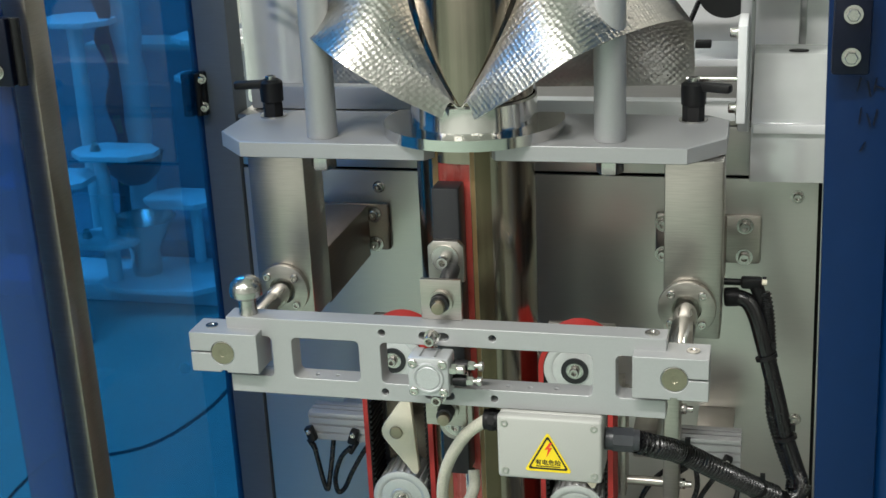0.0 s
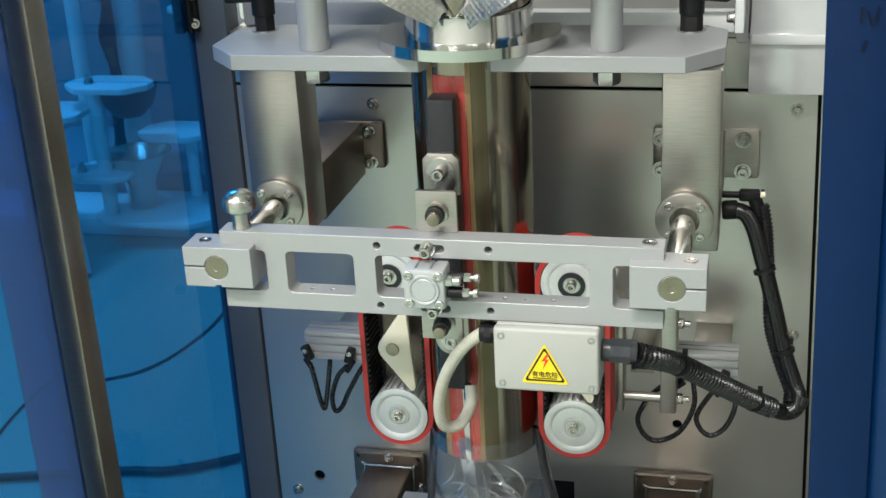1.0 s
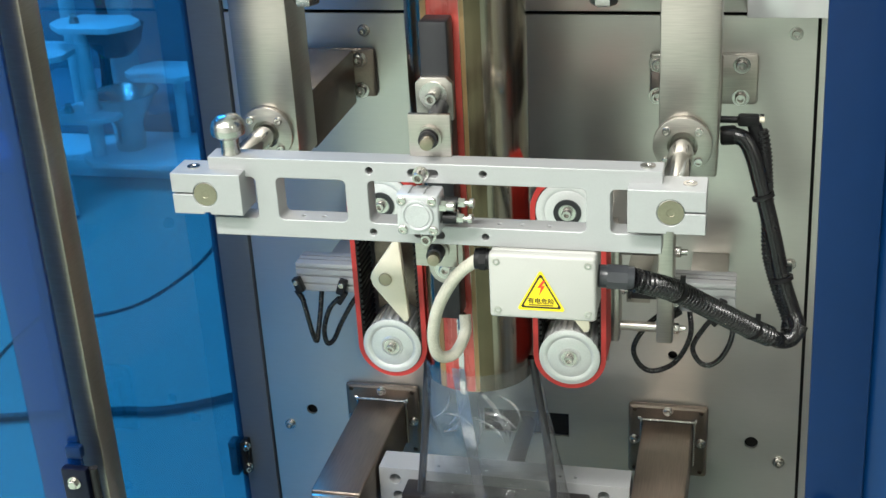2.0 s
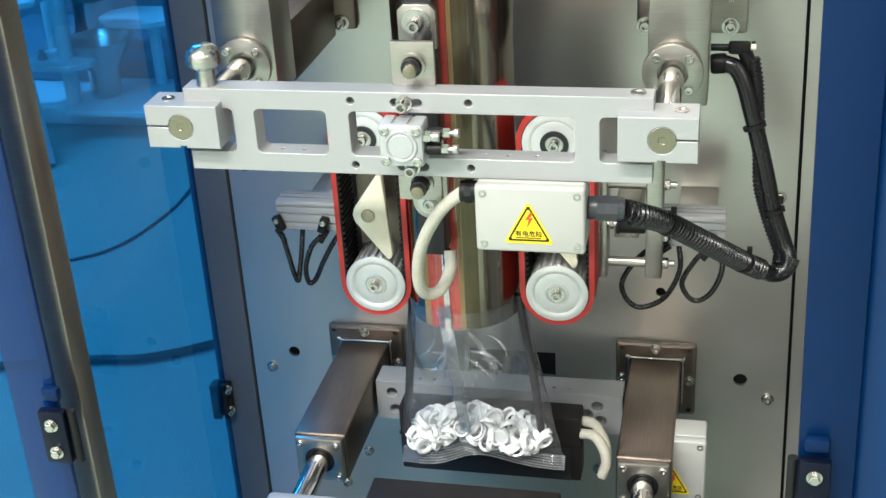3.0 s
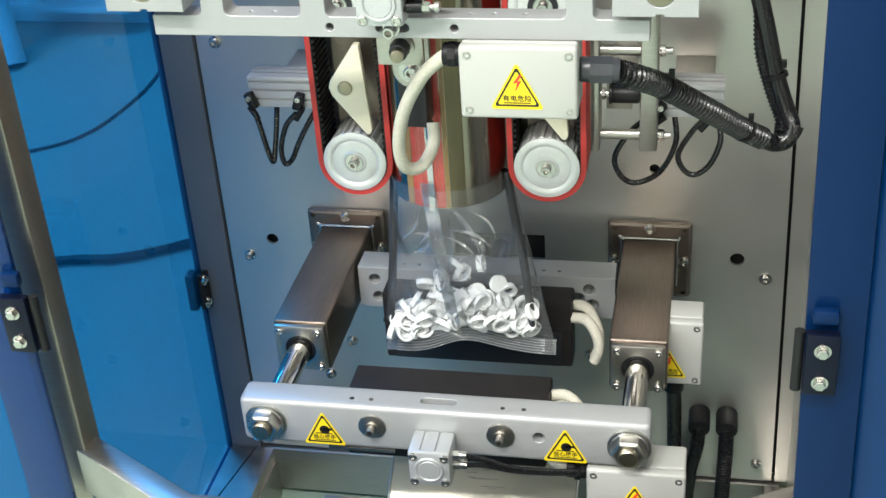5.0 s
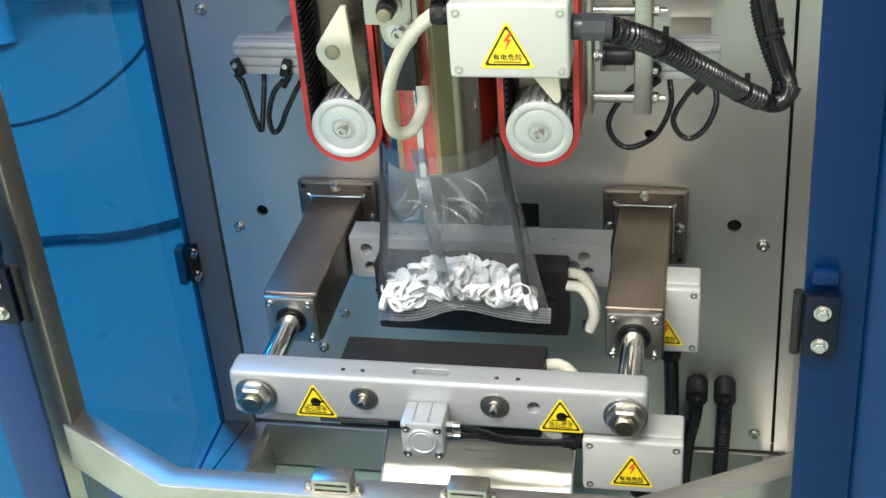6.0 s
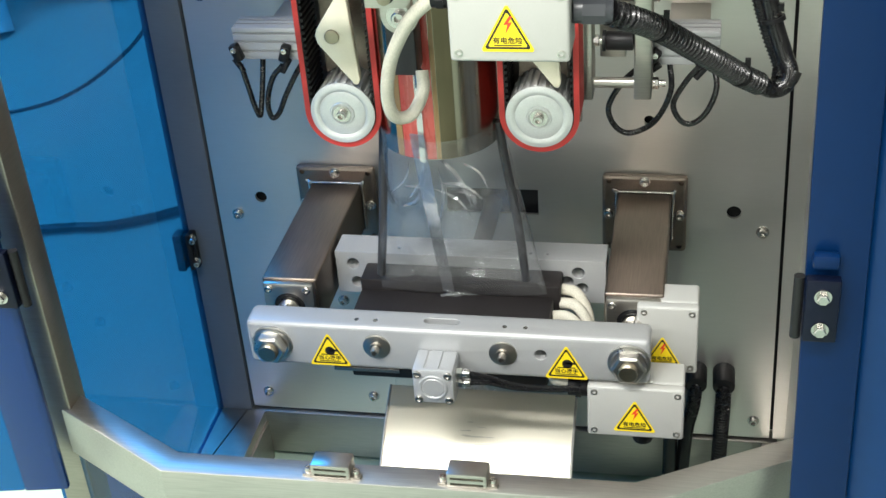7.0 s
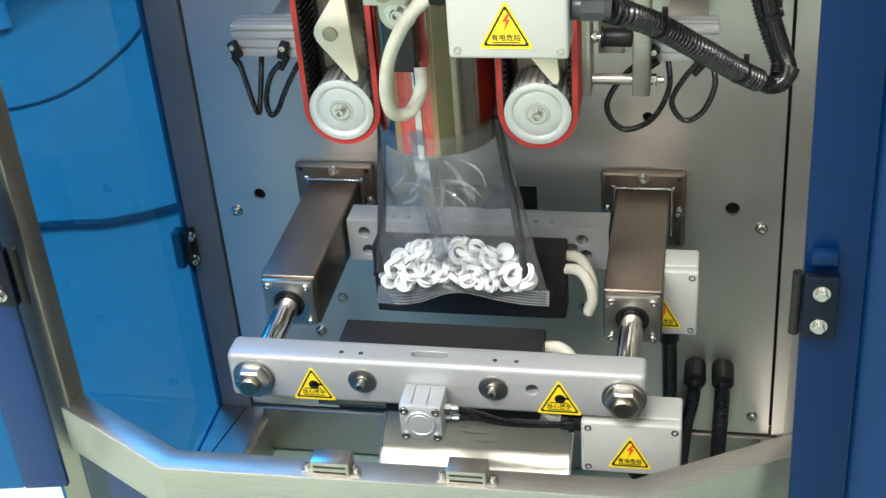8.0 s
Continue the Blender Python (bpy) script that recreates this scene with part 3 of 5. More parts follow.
for x, z in ((-0.0075, 1.3472), (-0.0035, 1.288)):
    part("slot_screw", cap_screw((x, -0.2072, z), r=0.0055, h=0.012, washer=0.0072), BOLT, ac)

# ---- long-seam heater in front of the tube ----
ht = thing("seam_heater", (-0.02, -0.09, 1.14), "black seam heater block on stainless holders", "heater")
part("heater_block", box(-0.031, -0.004, -0.098, -0.070, 1.145, 1.455, 0.002), HEATER, ht)
part("holder_plate", prism([(-0.035, 1.362), (0.001, 1.362), (0.001, 1.398), (-0.005, 1.404), (-0.029, 1.404), (-0.035, 1.398)], "y", -0.106, -0.0985, 0.0008), STEEL, ht)
part("holder_bolt", join(lathe([(0, 0), (0.0135, 0), (0.0135, 0.003), (0, 0.003)], 32, pose(-0.017, -0.106, 1.387, 90)), cap_screw((-0.017, -0.109, 1.387), r=0.0062, h=0.013)), BOLT, ht)
part("upper_plate", cut(box(-0.0215, 0.017, -0.189, -0.184, 1.3566, 1.396, 0.0006), cyl((-0.002, -0.2, 1.375), (-0.002, -0.17, 1.375), 0.0095, seg=24)), STEEL, ht)
part("bushing", cut(cyl((-0.002, -0.194, 1.375), (-0.002, -0.184, 1.375), 0.0115, seg=32), cyl((-0.002, -0.2, 1.375), (-0.002, -0.18, 1.375), 0.0092, seg=28)), STEEL, ht)
part("guide_rod", join(cyl((-0.002, -0.199, 1.375), (-0.012, -0.10, 1.375), 0.0084, seg=28)), HEATER, ht, "dark guide rod")
part("rod_tip", cyl((-0.0005, -0.210, 1.3755), (-0.002, -0.1985, 1.375), 0.0060, seg=24, bevel=0.001), SHAFT, ht)
part("lower_rod_tip", cyl((0.0, -0.212, 1.2645), (-0.001, -0.2025, 1.264), 0.0058, seg=24, bevel=0.001), SHAFT, ht)
part("lower_plate", box(-0.0235, 0.016, -0.184, -0.178, 1.2455, 1.2785, 0.0006), STEEL, ht)
part("lower_rod", cyl((-0.001, -0.203, 1.264), (-0.006, -0.10, 1.262), 0.0078, seg=28, bevel=0.001), HEATER, ht)
part("lower_bushing", cut(cyl((-0.002, -0.190, 1.2635), (-0.002, -0.184, 1.2635), 0.0115, seg=32), cyl((-0.002, -0.2, 1.2635), (-0.002, -0.17, 1.2635), 0.0088, seg=28)), STEEL, ht)
part("lower_holder", prism([(-0.014 + 0.0175 * math.cos(radians(a)), 1.207 + 0.0175 * math.sin(radians(a))) for a in range(180, 361, 15)] + [(-0.014 + 0.0175, 1.262), (-0.014 - 0.0175, 1.262)], "y", -0.107, -0.0985, 0.0008), STEEL, ht, "round-ended stainless holder")
part("lower_bolt", join(lathe([(0, 0), (0.0115, 0), (0.0115, 0.002), (0, 0.002)], 32, pose(-0.014, -0.107, 1.207, 90)), cap_screw((-0.014, -0.109, 1.207), r=0.0062, h=0.006)), BOLT, ht)
part("sensor_pin", cyl((-0.006, -0.085, 1.128), (-0.006, -0.085, 1.145), 0.0045, seg=16), BOLT, ht)

def mix_of(a, b, s):
    return a + (b - a) * s


# ---- forming tube, strips on it, spreaders ----
TX, TY, TR, TB = -0.006, -0.005, 0.0605, 1.0405
ft = thing("forming_tube", (TX, TY, TB), "mirror-polished round forming tube with red and tan strips", "forming tube")
part("tube", lathe([(TR - 0.002, 0), (TR, 0), (TR, 0.85), (TR - 0.002, 0.85), (TR - 0.002, 0)], 96, pose(TX, TY, TB)), MIRROR, ft)


def strip(a0, a1, z0, z1, r):
    bm, n = bmesh.new(), 6
    for rr in (r,):
        lo = [bm.verts.new((TX + rr * math.sin(radians(a0 + (a1 - a0) * k / n)), TY - rr * math.cos(radians(a0 + (a1 - a0) * k / n)), z0)) for k in range(n + 1)]
        hi = [bm.verts.new((v.co.x, v.co.y, z1)) for v in lo]
        for k in range(n):
            bm.faces.new((lo[k], lo[k + 1], hi[k + 1], hi[k]))
    ret = bmesh.ops.extrude_face_region(bm, geom=bm.faces[:])
    for v in ret["geom"]:
        if isinstance(v, bmesh.types.BMVert):
            v.co.x += (TX - v.co.x) * 0.006
            v.co.y += (TY - v.co.y) * 0.006
    bmesh.ops.recalc_face_normals(bm, faces=bm.faces)
    return bm


part("red_strip", strip(-25, 6.5, TB + 0.001, 1.47, TR + 0.0006), REDTAPE, ft, "red silicone strip")
part("tan_strip", strip(7.0, 11, TB + 0.001, 1.485, TR + 0.0005), TAN, ft, "tan heat-proof tape")
part("brass_strip", strip(11.3, 26, TB + 0.001, 1.485, TR + 0.0005), BRASS, ft, "brass-coloured strip")
part("tan_strip", strip(-33, -25.5, TB + 0.001, 1.485, TR + 0.0005), TAN, ft, "tan heat-proof tape")
for xt, xm, xb in ((-0.0625, -0.0735, -0.0815), (0.0545, 0.0705, 0.0765)):
    part("spreader", sweep([(xt, TY - 0.012, 1.06), (mix_of(xt, xm, 0.3), TY - 0.012, 1.02), (xm, TY - 0.012, 0.94), (xb, TY - 0.012, 0.872)], 0.0046, 10, 5), SPRING, ft, "dark spring rod that spreads the film")

# ---- collar plates, posts, handles ----
PZ0, PZ1 = 1.4745, 1.4905


def collar_plate(s):
    pts = [(-0.236, -0.071), (-0.043, -0.071), (-0.030, -0.050), (-0.030, 0.066), (-0.245, 0.066), (-0.272, 0.04), (-0.272, -0.03)] if s < 0 else \
          [(0.027, -0.066), (0.211, -0.066), (0.246, -0.026), (0.246, 0.046), (0.225, 0.066), (0.014, 0.066), (0.014, -0.045)]
    ob = solo("collar_plate", prism(pts, "z", PZ0, PZ1), ALU, "thick anodised aluminium plate with chamfered corners", "machine plate", "collar plates", bevel=0.0008)
    x = -0.156 if s < 0 else 0.1355
    y = -0.043 if s < 0 else -0.038
    rod = thing("support_rod", (x, y, PZ1), "silver aluminium support rod standing on the collar plate", "rod", "support rods")
    part("rod", cyl((x, y, PZ1), (x, y, 1.95), 0.0155, seg=40, bevel=0.001), ALU, rod)
    part("foot_nut", join(hex_nut((x, y - 0.002, PZ0), (0, 0, -1), 0.0135, 0.017)), BOLT, rod)
    hx, hy = (-0.239, 0.038) if s < 0 else (0.210, 0.043)
    lv = thing("clamp_lever", (hx, hy, PZ1), "black plastic clamping lever on a washer", "clamping lever", "clamping levers")
    part("washer", lathe([(0, 0), (0.0145, 0), (0.0145, 0.0016), (0, 0.0016)], 32, pose(hx, hy, PZ1)), BOLT, lv)
    part("hex_foot", hex_nut((hx, hy, PZ1 + 0.0016), (0, 0, 1), 0.0112, 0.016), BLACK, lv)
    part("hub", lathe([(0, 0.0155), (0.0125, 0.0155), (0.0125, 0.020), (0.0128, 0.030), (0.0125, 0.036), (0.009, 0.039), (0, 0.039)], 12, pose(hx, hy, PZ1 + 0.0016)), BLACK, lv)
    part("lever", moved(box(-0.006, 0.040, -0.006, 0.006, 0.0295, 0.0385, 0.003), pose(hx, hy, PZ1 + 0.0016, 0, 0, 195 if s < 0 else -20)), BLACK, lv)
    part("cap_screw", cap_screw((hx, hy, PZ1 + 0.0406), (0, 0, 1), 0.0058, 0.004), BOLT, lv)


collar_plate(-1)
collar_plate(1)

# ---- forming shoulder: textured sheet folded round the tube ----
sd = thing("forming_shoulder", (TX, TY, 1.49), "embossed stainless forming collar round the tube", "forming collar")
part("ring", cut(lathe([(0.062, 0), (0.092, 0), (0.092, 0.011), (0.062, 0.011), (0.062, 0)], 72, pose(TX, TY, 1.491)), box(TX - 0.2, TX + 0.2, TY + 0.03, TY + 0.2, 1.4, 1.6)), CHROME, sd)
part("throat", lathe([(0.0622, 0), (0.0652, 0.0), (0.0645, 0.004), (0.0640, 0.024), (0.0622, 0.026)], 64, pose(TX, TY, 1.502)), CHROME, sd)
EMBOSS = mat("embossed_stainless", (0.56, 0.545, 0.51), 0.30, 1.0, 0.1, (300, 300, 300), 0.0, 0.08)
nt = EMBOSS.node_tree
cells, dent = nt.nodes.new("ShaderNodeTexVoronoi"), nt.nodes.new("ShaderNodeBump")
cells.inputs["Scale"].default_value, cells.inputs["Randomness"].default_value = 205.0, 0.15
dent.inputs["Strength"].default_value, dent.inputs["Distance"].default_value = 0.7, 0.0009
turned = nt.nodes.new("ShaderNodeMapping")
turned.inputs["Rotation"].default_value = (radians(20), radians(42), radians(12))
nt.links.new(nt.nodes["Texture Coordinate"].outputs["Object"], turned.inputs["Vector"])
nt.links.new(turned.outputs[0], cells.inputs["Vector"])
nt.links.new(cells.outputs["Distance"], dent.inputs["Height"])
nt.links.new(dent.outputs[0], nt.nodes["Principled BSDF"].inputs["Normal"])


def wing(s):
    """One side of the shoulder: from the V edge on the tube out and down to the free edge."""
    free = smooth_path([(-0.016, -0.076, 1.518), (-0.066, -0.097, 1.550), (-0.116, -0.097, 1.583), (-0.165, -0.035, 1.596), (-0.20, 0.04, 1.593), (-0.212, 0.085, 1.582)], 12)
    bm, nv, grid = bmesh.new(), 12, []
    nu = len(free) - 1
    for i, o in enumerate(free):
        a = radians(1.5 + 150 * i / nu)
        rim = Vector((-(TR + 0.004) * math.sin(a), TY - (TR + 0.004) * math.cos(a), 1.528 + 0.27 * i / nu))
        row = []
        for j in range(nv + 1):
            v = j / nv
            p = rim.lerp(o, v) + Vector((0, 0, 0.010 * math.sin(math.pi * v)))
            row.append(bm.verts.new((TX - s * p.x, p.y, p.z)))
        grid.append(row)
    for i in range(nu):
        for j in range(nv):
            bm.faces.new((grid[i][j], grid[i + 1][j], grid[i + 1][j + 1], grid[i][j + 1]))
    bmesh.ops.recalc_face_normals(bm, faces=bm.faces)
    bmesh.ops.solidify(bm, geom=bm.faces[:], thickness=0.0014)
    return bm


part("wing", wing(-1), EMBOSS, sd)
part("wing", wing(1), EMBOSS, sd)


def rear_wing(s):
    """Sheet under the shoulder that comes down behind the flap to the collar plate."""
    bm, rows = bmesh.new(), []
    for i in range(11):
        u = i / 10
        foot = Vector((0.045 + 0.168 * u, 0.10 + 0.01 * u, 1.512))
        top = Vector((0.05 + 0.162 * u, 0.0 + 0.084 * u, 1.70 - 0.118 * u ** 0.8))
        rows.append([bm.verts.new(Vector((TX + s * p.x, p.y, p.z))) for p in (foot.lerp(top, v / 6) + Vector((0, 0.012 * math.sin(math.pi * v / 6), 0)) for v in range(7))])
    for i in range(10):
        for j in range(6):
            bm.faces.new((rows[i][j], rows[i + 1][j], rows[i + 1][j + 1], rows[i][j + 1]))
    bmesh.ops.recalc_face_normals(bm, faces=bm.faces)
    bmesh.ops.solidify(bm, geom=bm.faces[:], thickness=0.0014)
    return bm


part("rear_wing", rear_wing(-1), EMBOSS, sd)
part("rear_wing", rear_wing(1), EMBOSS, sd)


# ---- film-drawing belt units ----
def belt_unit(s):
    cx, zb, zt = s * 0.0975 + 0.0015, 1.0775, 1.245
    label = "film-drawing belt unit with a red toothed belt"
    u = thing("belt_unit", (cx, 0.02, 1.04), label, "belt unit", "belt units")
    ri, ro, y0, y1 = 0.0335, 0.0388, -0.040, 0.006

    def loop(r):
        pts = [(cx + r * math.cos(radians(a)), zt + r * math.sin(radians(a))) for a in range(0, 181, 6)]
        return pts + [(cx + r * math.cos(radians(a)), zb + r * math.sin(radians(a))) for a in range(180, 361, 6)]

    def band(r0, r1):
        bm = bmesh.new()
        rows = [[bm.verts.new((x, y, z)) for x, z in loop(r)] for r, y in ((r1, y0), (r1, y1), (r0, y1), (r0, y0))]
        n = len(rows[0])
        for k in range(4):
            a, b = rows[k], rows[(k + 1) % 4]
            for i in range(n):
                bm.faces.new((a[i], a[(i + 1) % n], b[(i + 1) % n], b[i]))
        bmesh.ops.recalc_face_normals(bm, faces=bm.faces)
        return bm
    belt = part("belt", band(ri, ro), RED, u, "red rubber belt")
    for sx in (-1, 1):
        for z in np.arange(zb, zt + 0.001, 0.0064):
            part("tooth", box(cx + sx * (ri - 0.0022) - 0.0014, cx + sx * (ri - 0.0022) + 0.0014, y0 + 0.001, y1 - 0.001, z - 0.0017, z + 0.0017), BLACK, belt)
    part("toothed_backing", band(ri - 0.0012, ri - 0.0001), BLACK, belt)
    pulleys = []
    for z in (zb, zt):
        p = part("pulley", cyl((cx, y0 + 0.002, z), (cx, y1 + 0.002, z), 0.0290, seg=40), ZINC, u, "toothed aluminium pulley")
        bpy.context.view_layer.update()
        # turn about the pulley's own axle
        c = Vector((cx, (y0 + y1) / 2, z))
        p.data.transform(Matrix.Translation(u.location - c))
        p.location = c - u.location
        for a in range(0, 360, 15):
            part("ridge", moved(box(-0.0020, 0.0020, -0.021, 0.023, 0.0275, 0.0318, 0.0006, 1), pose(*c) @ pose(0, 0, 0, 0, a, 0)), ZINC, p)
        fl = [(0, 0.0), (0.0325, 0.0), (0.0325, 0.0022), (0.029, 0.0034), (0.0255, 0.0034), (0.0235, 0.0022), (0.0215, 0.003), (0.0125, 0.003), (0.0115, 0.0042), (0.0105, 0.0042), (0.0095, 0.003), (0, 0.003)]
        part("flange", lathe(fl, 56, pose(cx, y0 - 0.0002, z, 90)), ZINC, p, "dished zinc pulley flange")
        if z == zt:
            part("bore_ring", lathe([(0.0092, 0), (0.0142, 0), (0.0142, 0.0018), (0.0092, 0.0018), (0.0092, 0)], 36, pose(cx, y0 - 0.0032, z, 90)), HEATER, p)
        part("axle_bolt", join(lathe([(0, 0), (0.0085, 0), (0.0085, 0.0015), (0, 0.0015)], 24, pose(cx, y0 - 0.0033, z, 90)), cap_screw((cx, y0 - 0.0045, z), r=0.005, h=0.007)), BOLT, p)
        pulleys.append(p)
    part("carrier_plate", cut(box(cx - 0.0235, cx + 0.0235, -0.002, 0.004, zb + 0.01, zt - 0.01), *[cyl((cx, -0.1, z), (cx, 0.1, z), 0.034, seg=40) for z in (zb, zt)]), ARM, u)
    part("rear_plate", box(cx - 0.036, cx + 0.036, 0.0085, 0.017, zb - 0.030, zt + 0.03, 0.001), STEEL, u)
    px = cx + 0.012
    pawl = [(px - 0.030, 1.160), (px - 0.028, 1.167), (px - 0.002, 1.205), (px + 0.004, 1.205), (px + 0.010, 1.115), (px + 0.008, 1.110), (px + 0.004, 1.110), (px - 0.028, 1.152)]
    part("tensioner", prism(pawl, "y", -0.045, -0.036, 0.0012), IVORY, u, "ivory nylon belt tensioner")
    part("tensioner_pin", cyl((px - 0.013, -0.0475, 1.160), (px - 0.013, -0.0015, 1.160), 0.0072, seg=28, bevel=0.0008), SHAFT, u)
    # slide that carries the unit
    part("slide_block", box(cx + s * 0.030 - 0.012, cx + s * 0.030 + 0.012, 0.0175, 0.055, 1.075, 1.20, 0.001), STEEL, u)
    return u, pulleys


UNITS = [belt_unit(-1), belt_unit(1)]


def slide_cylinder(s):
    """Ribbed air cylinder that presses a belt unit on the tube."""
    x0, x1 = (-0.235, -0.140) if s < 0 else (0.196, 0.268)
    c = thing("slide_cylinder", ((x0 + x1) / 2, 0.08, 1.08), "ribbed aluminium air cylinder with two black hoses", "air cylinder", "slide cylinders")
    body = cut(box(x0, x1, 0.052, 0.085, 1.091, 1.127, 0.0015), *[box(x0 - 0.01, x1 + 0.01, 0.04, 0.0545, z, z + 0.0030) for z in (1.0995, 1.110, 1.1195)],
               *[box(x0 - 0.01, x1 + 0.01, y, y + 0.003, 1.1235, 1.14) for y in (0.062, 0.072)])
    part("body", body, ALU, c)
    part("mount", box(x0 + 0.02, x1 - 0.01, 0.0852, PY - 0.0005, 1.092, 1.108, 0.001), STEEL, c)
    ends = ((-0.231, 0.011), (-0.178, -0.010)) if s < 0 else ((0.203, -0.022), (0.252, -0.014))
    for xa, lean in ends:
        part("sensor_plug", join(moved(box(-0.0050, 0.0050, -0.006, 0.004, -0.010, 0.009, 0.002), pose(xa, 0.0475, 1.102, 0, math.degrees(math.atan2(-lean, 0.03)), 0)), cyl((xa - lean * 0.3, 0.0475, 1.094), (xa + lean * 0.5, 0.045, 1.080), 0.0038, 0.0030, 12)), BLACK, c, "black cable plug")
        part("plug_screw", cap_screw((xa - lean * 0.1, 0.0415, 1.106), r=0.0032, h=0.003), BOLT, c)
    if s < 0:
        runs = [[(-0.228, 0.045, 1.088), (-0.224, 0.045, 1.066), (-0.2195, 0.045, 1.04), (-0.2155, 0.046, 1.028), (-0.213, 0.05, 1.042), (-0.211, 0.058, 1.065), (-0.211, 0.07, 1.088)],
                [(-0.182, 0.045, 1.088), (-0.195, 0.045, 1.073), (-0.204, 0.045, 1.046), (-0.202, 0.045, 1.027), (-0.194, 0.047, 1.031), (-0.184, 0.05, 1.052), (-0.170, 0.058, 1.077), (-0.158, 0.066, 1.092)]]
    else:
        runs = [[(0.196, 0.045, 1.097), (0.174, 0.045, 1.076), (0.159, 0.045, 1.047), (0.166, 0.045, 1.025), (0.182, 0.045, 1.018), (0.206, 0.045, 1.032), (0.221, 0.046, 1.065), (0.219, 0.058, 1.091)],
                [(0.249, 0.045, 1.094), (0.236, 0.045, 1.077), (0.224, 0.045, 1.052), (0.231, 0.045, 1.034), (0.243, 0.045, 1.030), (0.257, 0.045, 1.043), (0.266, 0.047, 1.069), (0.262, 0.06, 1.090)]]
    for r in runs:
        part("hose", sweep(r, 0.0030, 10, 8), HOSE, c, "thin black air hose")
    return c


slide_cylinder(-1)
slide_cylinder(1)

# right-hand slide bracket with rods and stop
sb = thing("slide_bracket", (0.19, 0.05, 1.05), "grey steel slide bracket with two steel rods", "bracket")
part("outer_plate", box(0.1855, 0.203, 0.018, 0.05, 1.068, 1.262, 0.002), STEEL, sb)
part("inner_plate", box(0.135, 0.1455, 0.0175, 0.05, 1.067, 1.19, 0.002), STEEL, sb)
for z in (1.080, 1.172):
    part("rod", cyl((0.130, 0.033, z), (0.206, 0.033, z), 0.0055, seg=20), STEEL, sb)
    part("rod_bolt", hex_nut((0.2035, 0.033, z), (1, 0, 0), 0.006, 0.006), BOLT, sb)
    part("rod_bolt_tip", cyl((0.2095, 0.033, z), (0.216, 0.033, z), 0.0035, seg=14), BOLT, sb)
part("stop_knob", join(cyl((0.158, 0.024, 1.129), (0.185, 0.024, 1.129), 0.0095, seg=24, bevel=0.0015), cyl((0.155, 0.024, 1.129), (0.158, 0.024, 1.129), 0.0105, seg=24)), BLACK, sb, "black rubber stop")
part("stop_rod", join(cyl((0.146, 0.024, 1.129), (0.156, 0.024, 1.129), 0.0035, seg=12), hex_nut((0.1475, 0.024, 1.129), (1, 0, 0), 0.006, 0.004)), BOLT, sb)
part("wall_foot", box(0.150, 0.176, 0.05, PY - 0.0005, 1.10, 1.135, 0.001), STEEL, sb)

# belt unit drive brackets reach the panel
for s in (-1, 1):
    cx = s * 0.0975 + 0.0015
    solo("drive_housing", box(cx - 0.02, cx + 0.02, 0.0175, PY - 0.0005, 1.125, 1.16, 0.002), STEEL, "stainless drive housing behind the belt unit", "drive housing", "drive housings")


# ---- junction boxes ----
def triangle(cx, z0, side, y, t=0.0006):
    h = side * 0.92
    r = 0.10
    tip = [(cx - side / 2, z0), (cx + side / 2, z0), (cx, z0 + h)]
    pts = []
    for i in range(3):
        a, b, c = Vector(tip[i - 1]), Vector(tip[i]), Vector(tip[(i + 1) % 3])
        pts += [tuple(b.lerp(a, r * 0.55)), tuple(b.lerp((a + c) / 2, 0.045)), tuple(b.lerp(c, r * 0.55))]
    return prism(pts, "y", y - t, y)


def sticker(parent, cx, z0, side, y, text, kind, face=1):
    """Yellow warning triangle with a black border, a sign and its words, on a face at y that looks towards -y."""
    part("sticker", triangle(cx, z0, side, y, 0.0003), YELLOW, parent, "yellow triangular warning sticker")
    h, i = side * 0.92, side
    edge = cut(triangle(cx, z0 + 0.06 * h, side * 0.86, y - 0.0002, 0.0004), triangle(cx, z0 + 0.10 * h, side * 0.74, y + 0.01, 0.03))
    part("sticker_border", edge, INK, parent)
    if kind == "bolt":
        k = side / 50
        pts = [(cx + 0.002 * k, z0 + 0.034 * k), (cx - 0.0035 * k, z0 + 0.0255 * k), (cx + 0.0005 * k, z0 + 0.0265 * k), (cx - 0.002 * k, z0 + 0.0165 * k), (cx + 0.0045 * k, z0 + 0.0285 * k), (cx + 0.0008 * k, z0 + 0.0275 * k), (cx + 0.005 * k, z0 + 0.034 * k)]
        pts = [(cx + (a - cx) * 1000, z0 + (b - z0) * 1000) for a, b in pts]
        part("flash_sign", prism(pts, "y", y - 0.0007, y - 0.0002), REDINK, parent)
    else:
        part("hot_sign", join(moved(lathe([(0, 0), (0.12 * side, 0), (0.12 * side, 0.0004), (0, 0.0004)], 14, pose(cx + 0.02 * side, y - 0.0002, z0 + 0.45 * h, 90)), Matrix()), box(cx - 0.02 * side, cx + 0.20 * side, y - 0.0006, y - 0.0002, z0 + 0.44 * h, z0 + 0.50 * h),
                             box(cx - 0.2 * side, cx + 0.2 * side, y - 0.0006, y - 0.0002, z0 + 0.325 * h, z0 + 0.35 * h)), INK, parent)
    writing(text, side * 0.135, INK, parent, "words", pose(cx, y - 0.0004, z0 + 0.225 * h, 90))
    part("small_print", box(cx - side * 0.25, cx + side * 0.25, y - 0.0006, y - 0.0002, z0 + 0.125 * h, z0 + 0.145 * h), INK, parent)


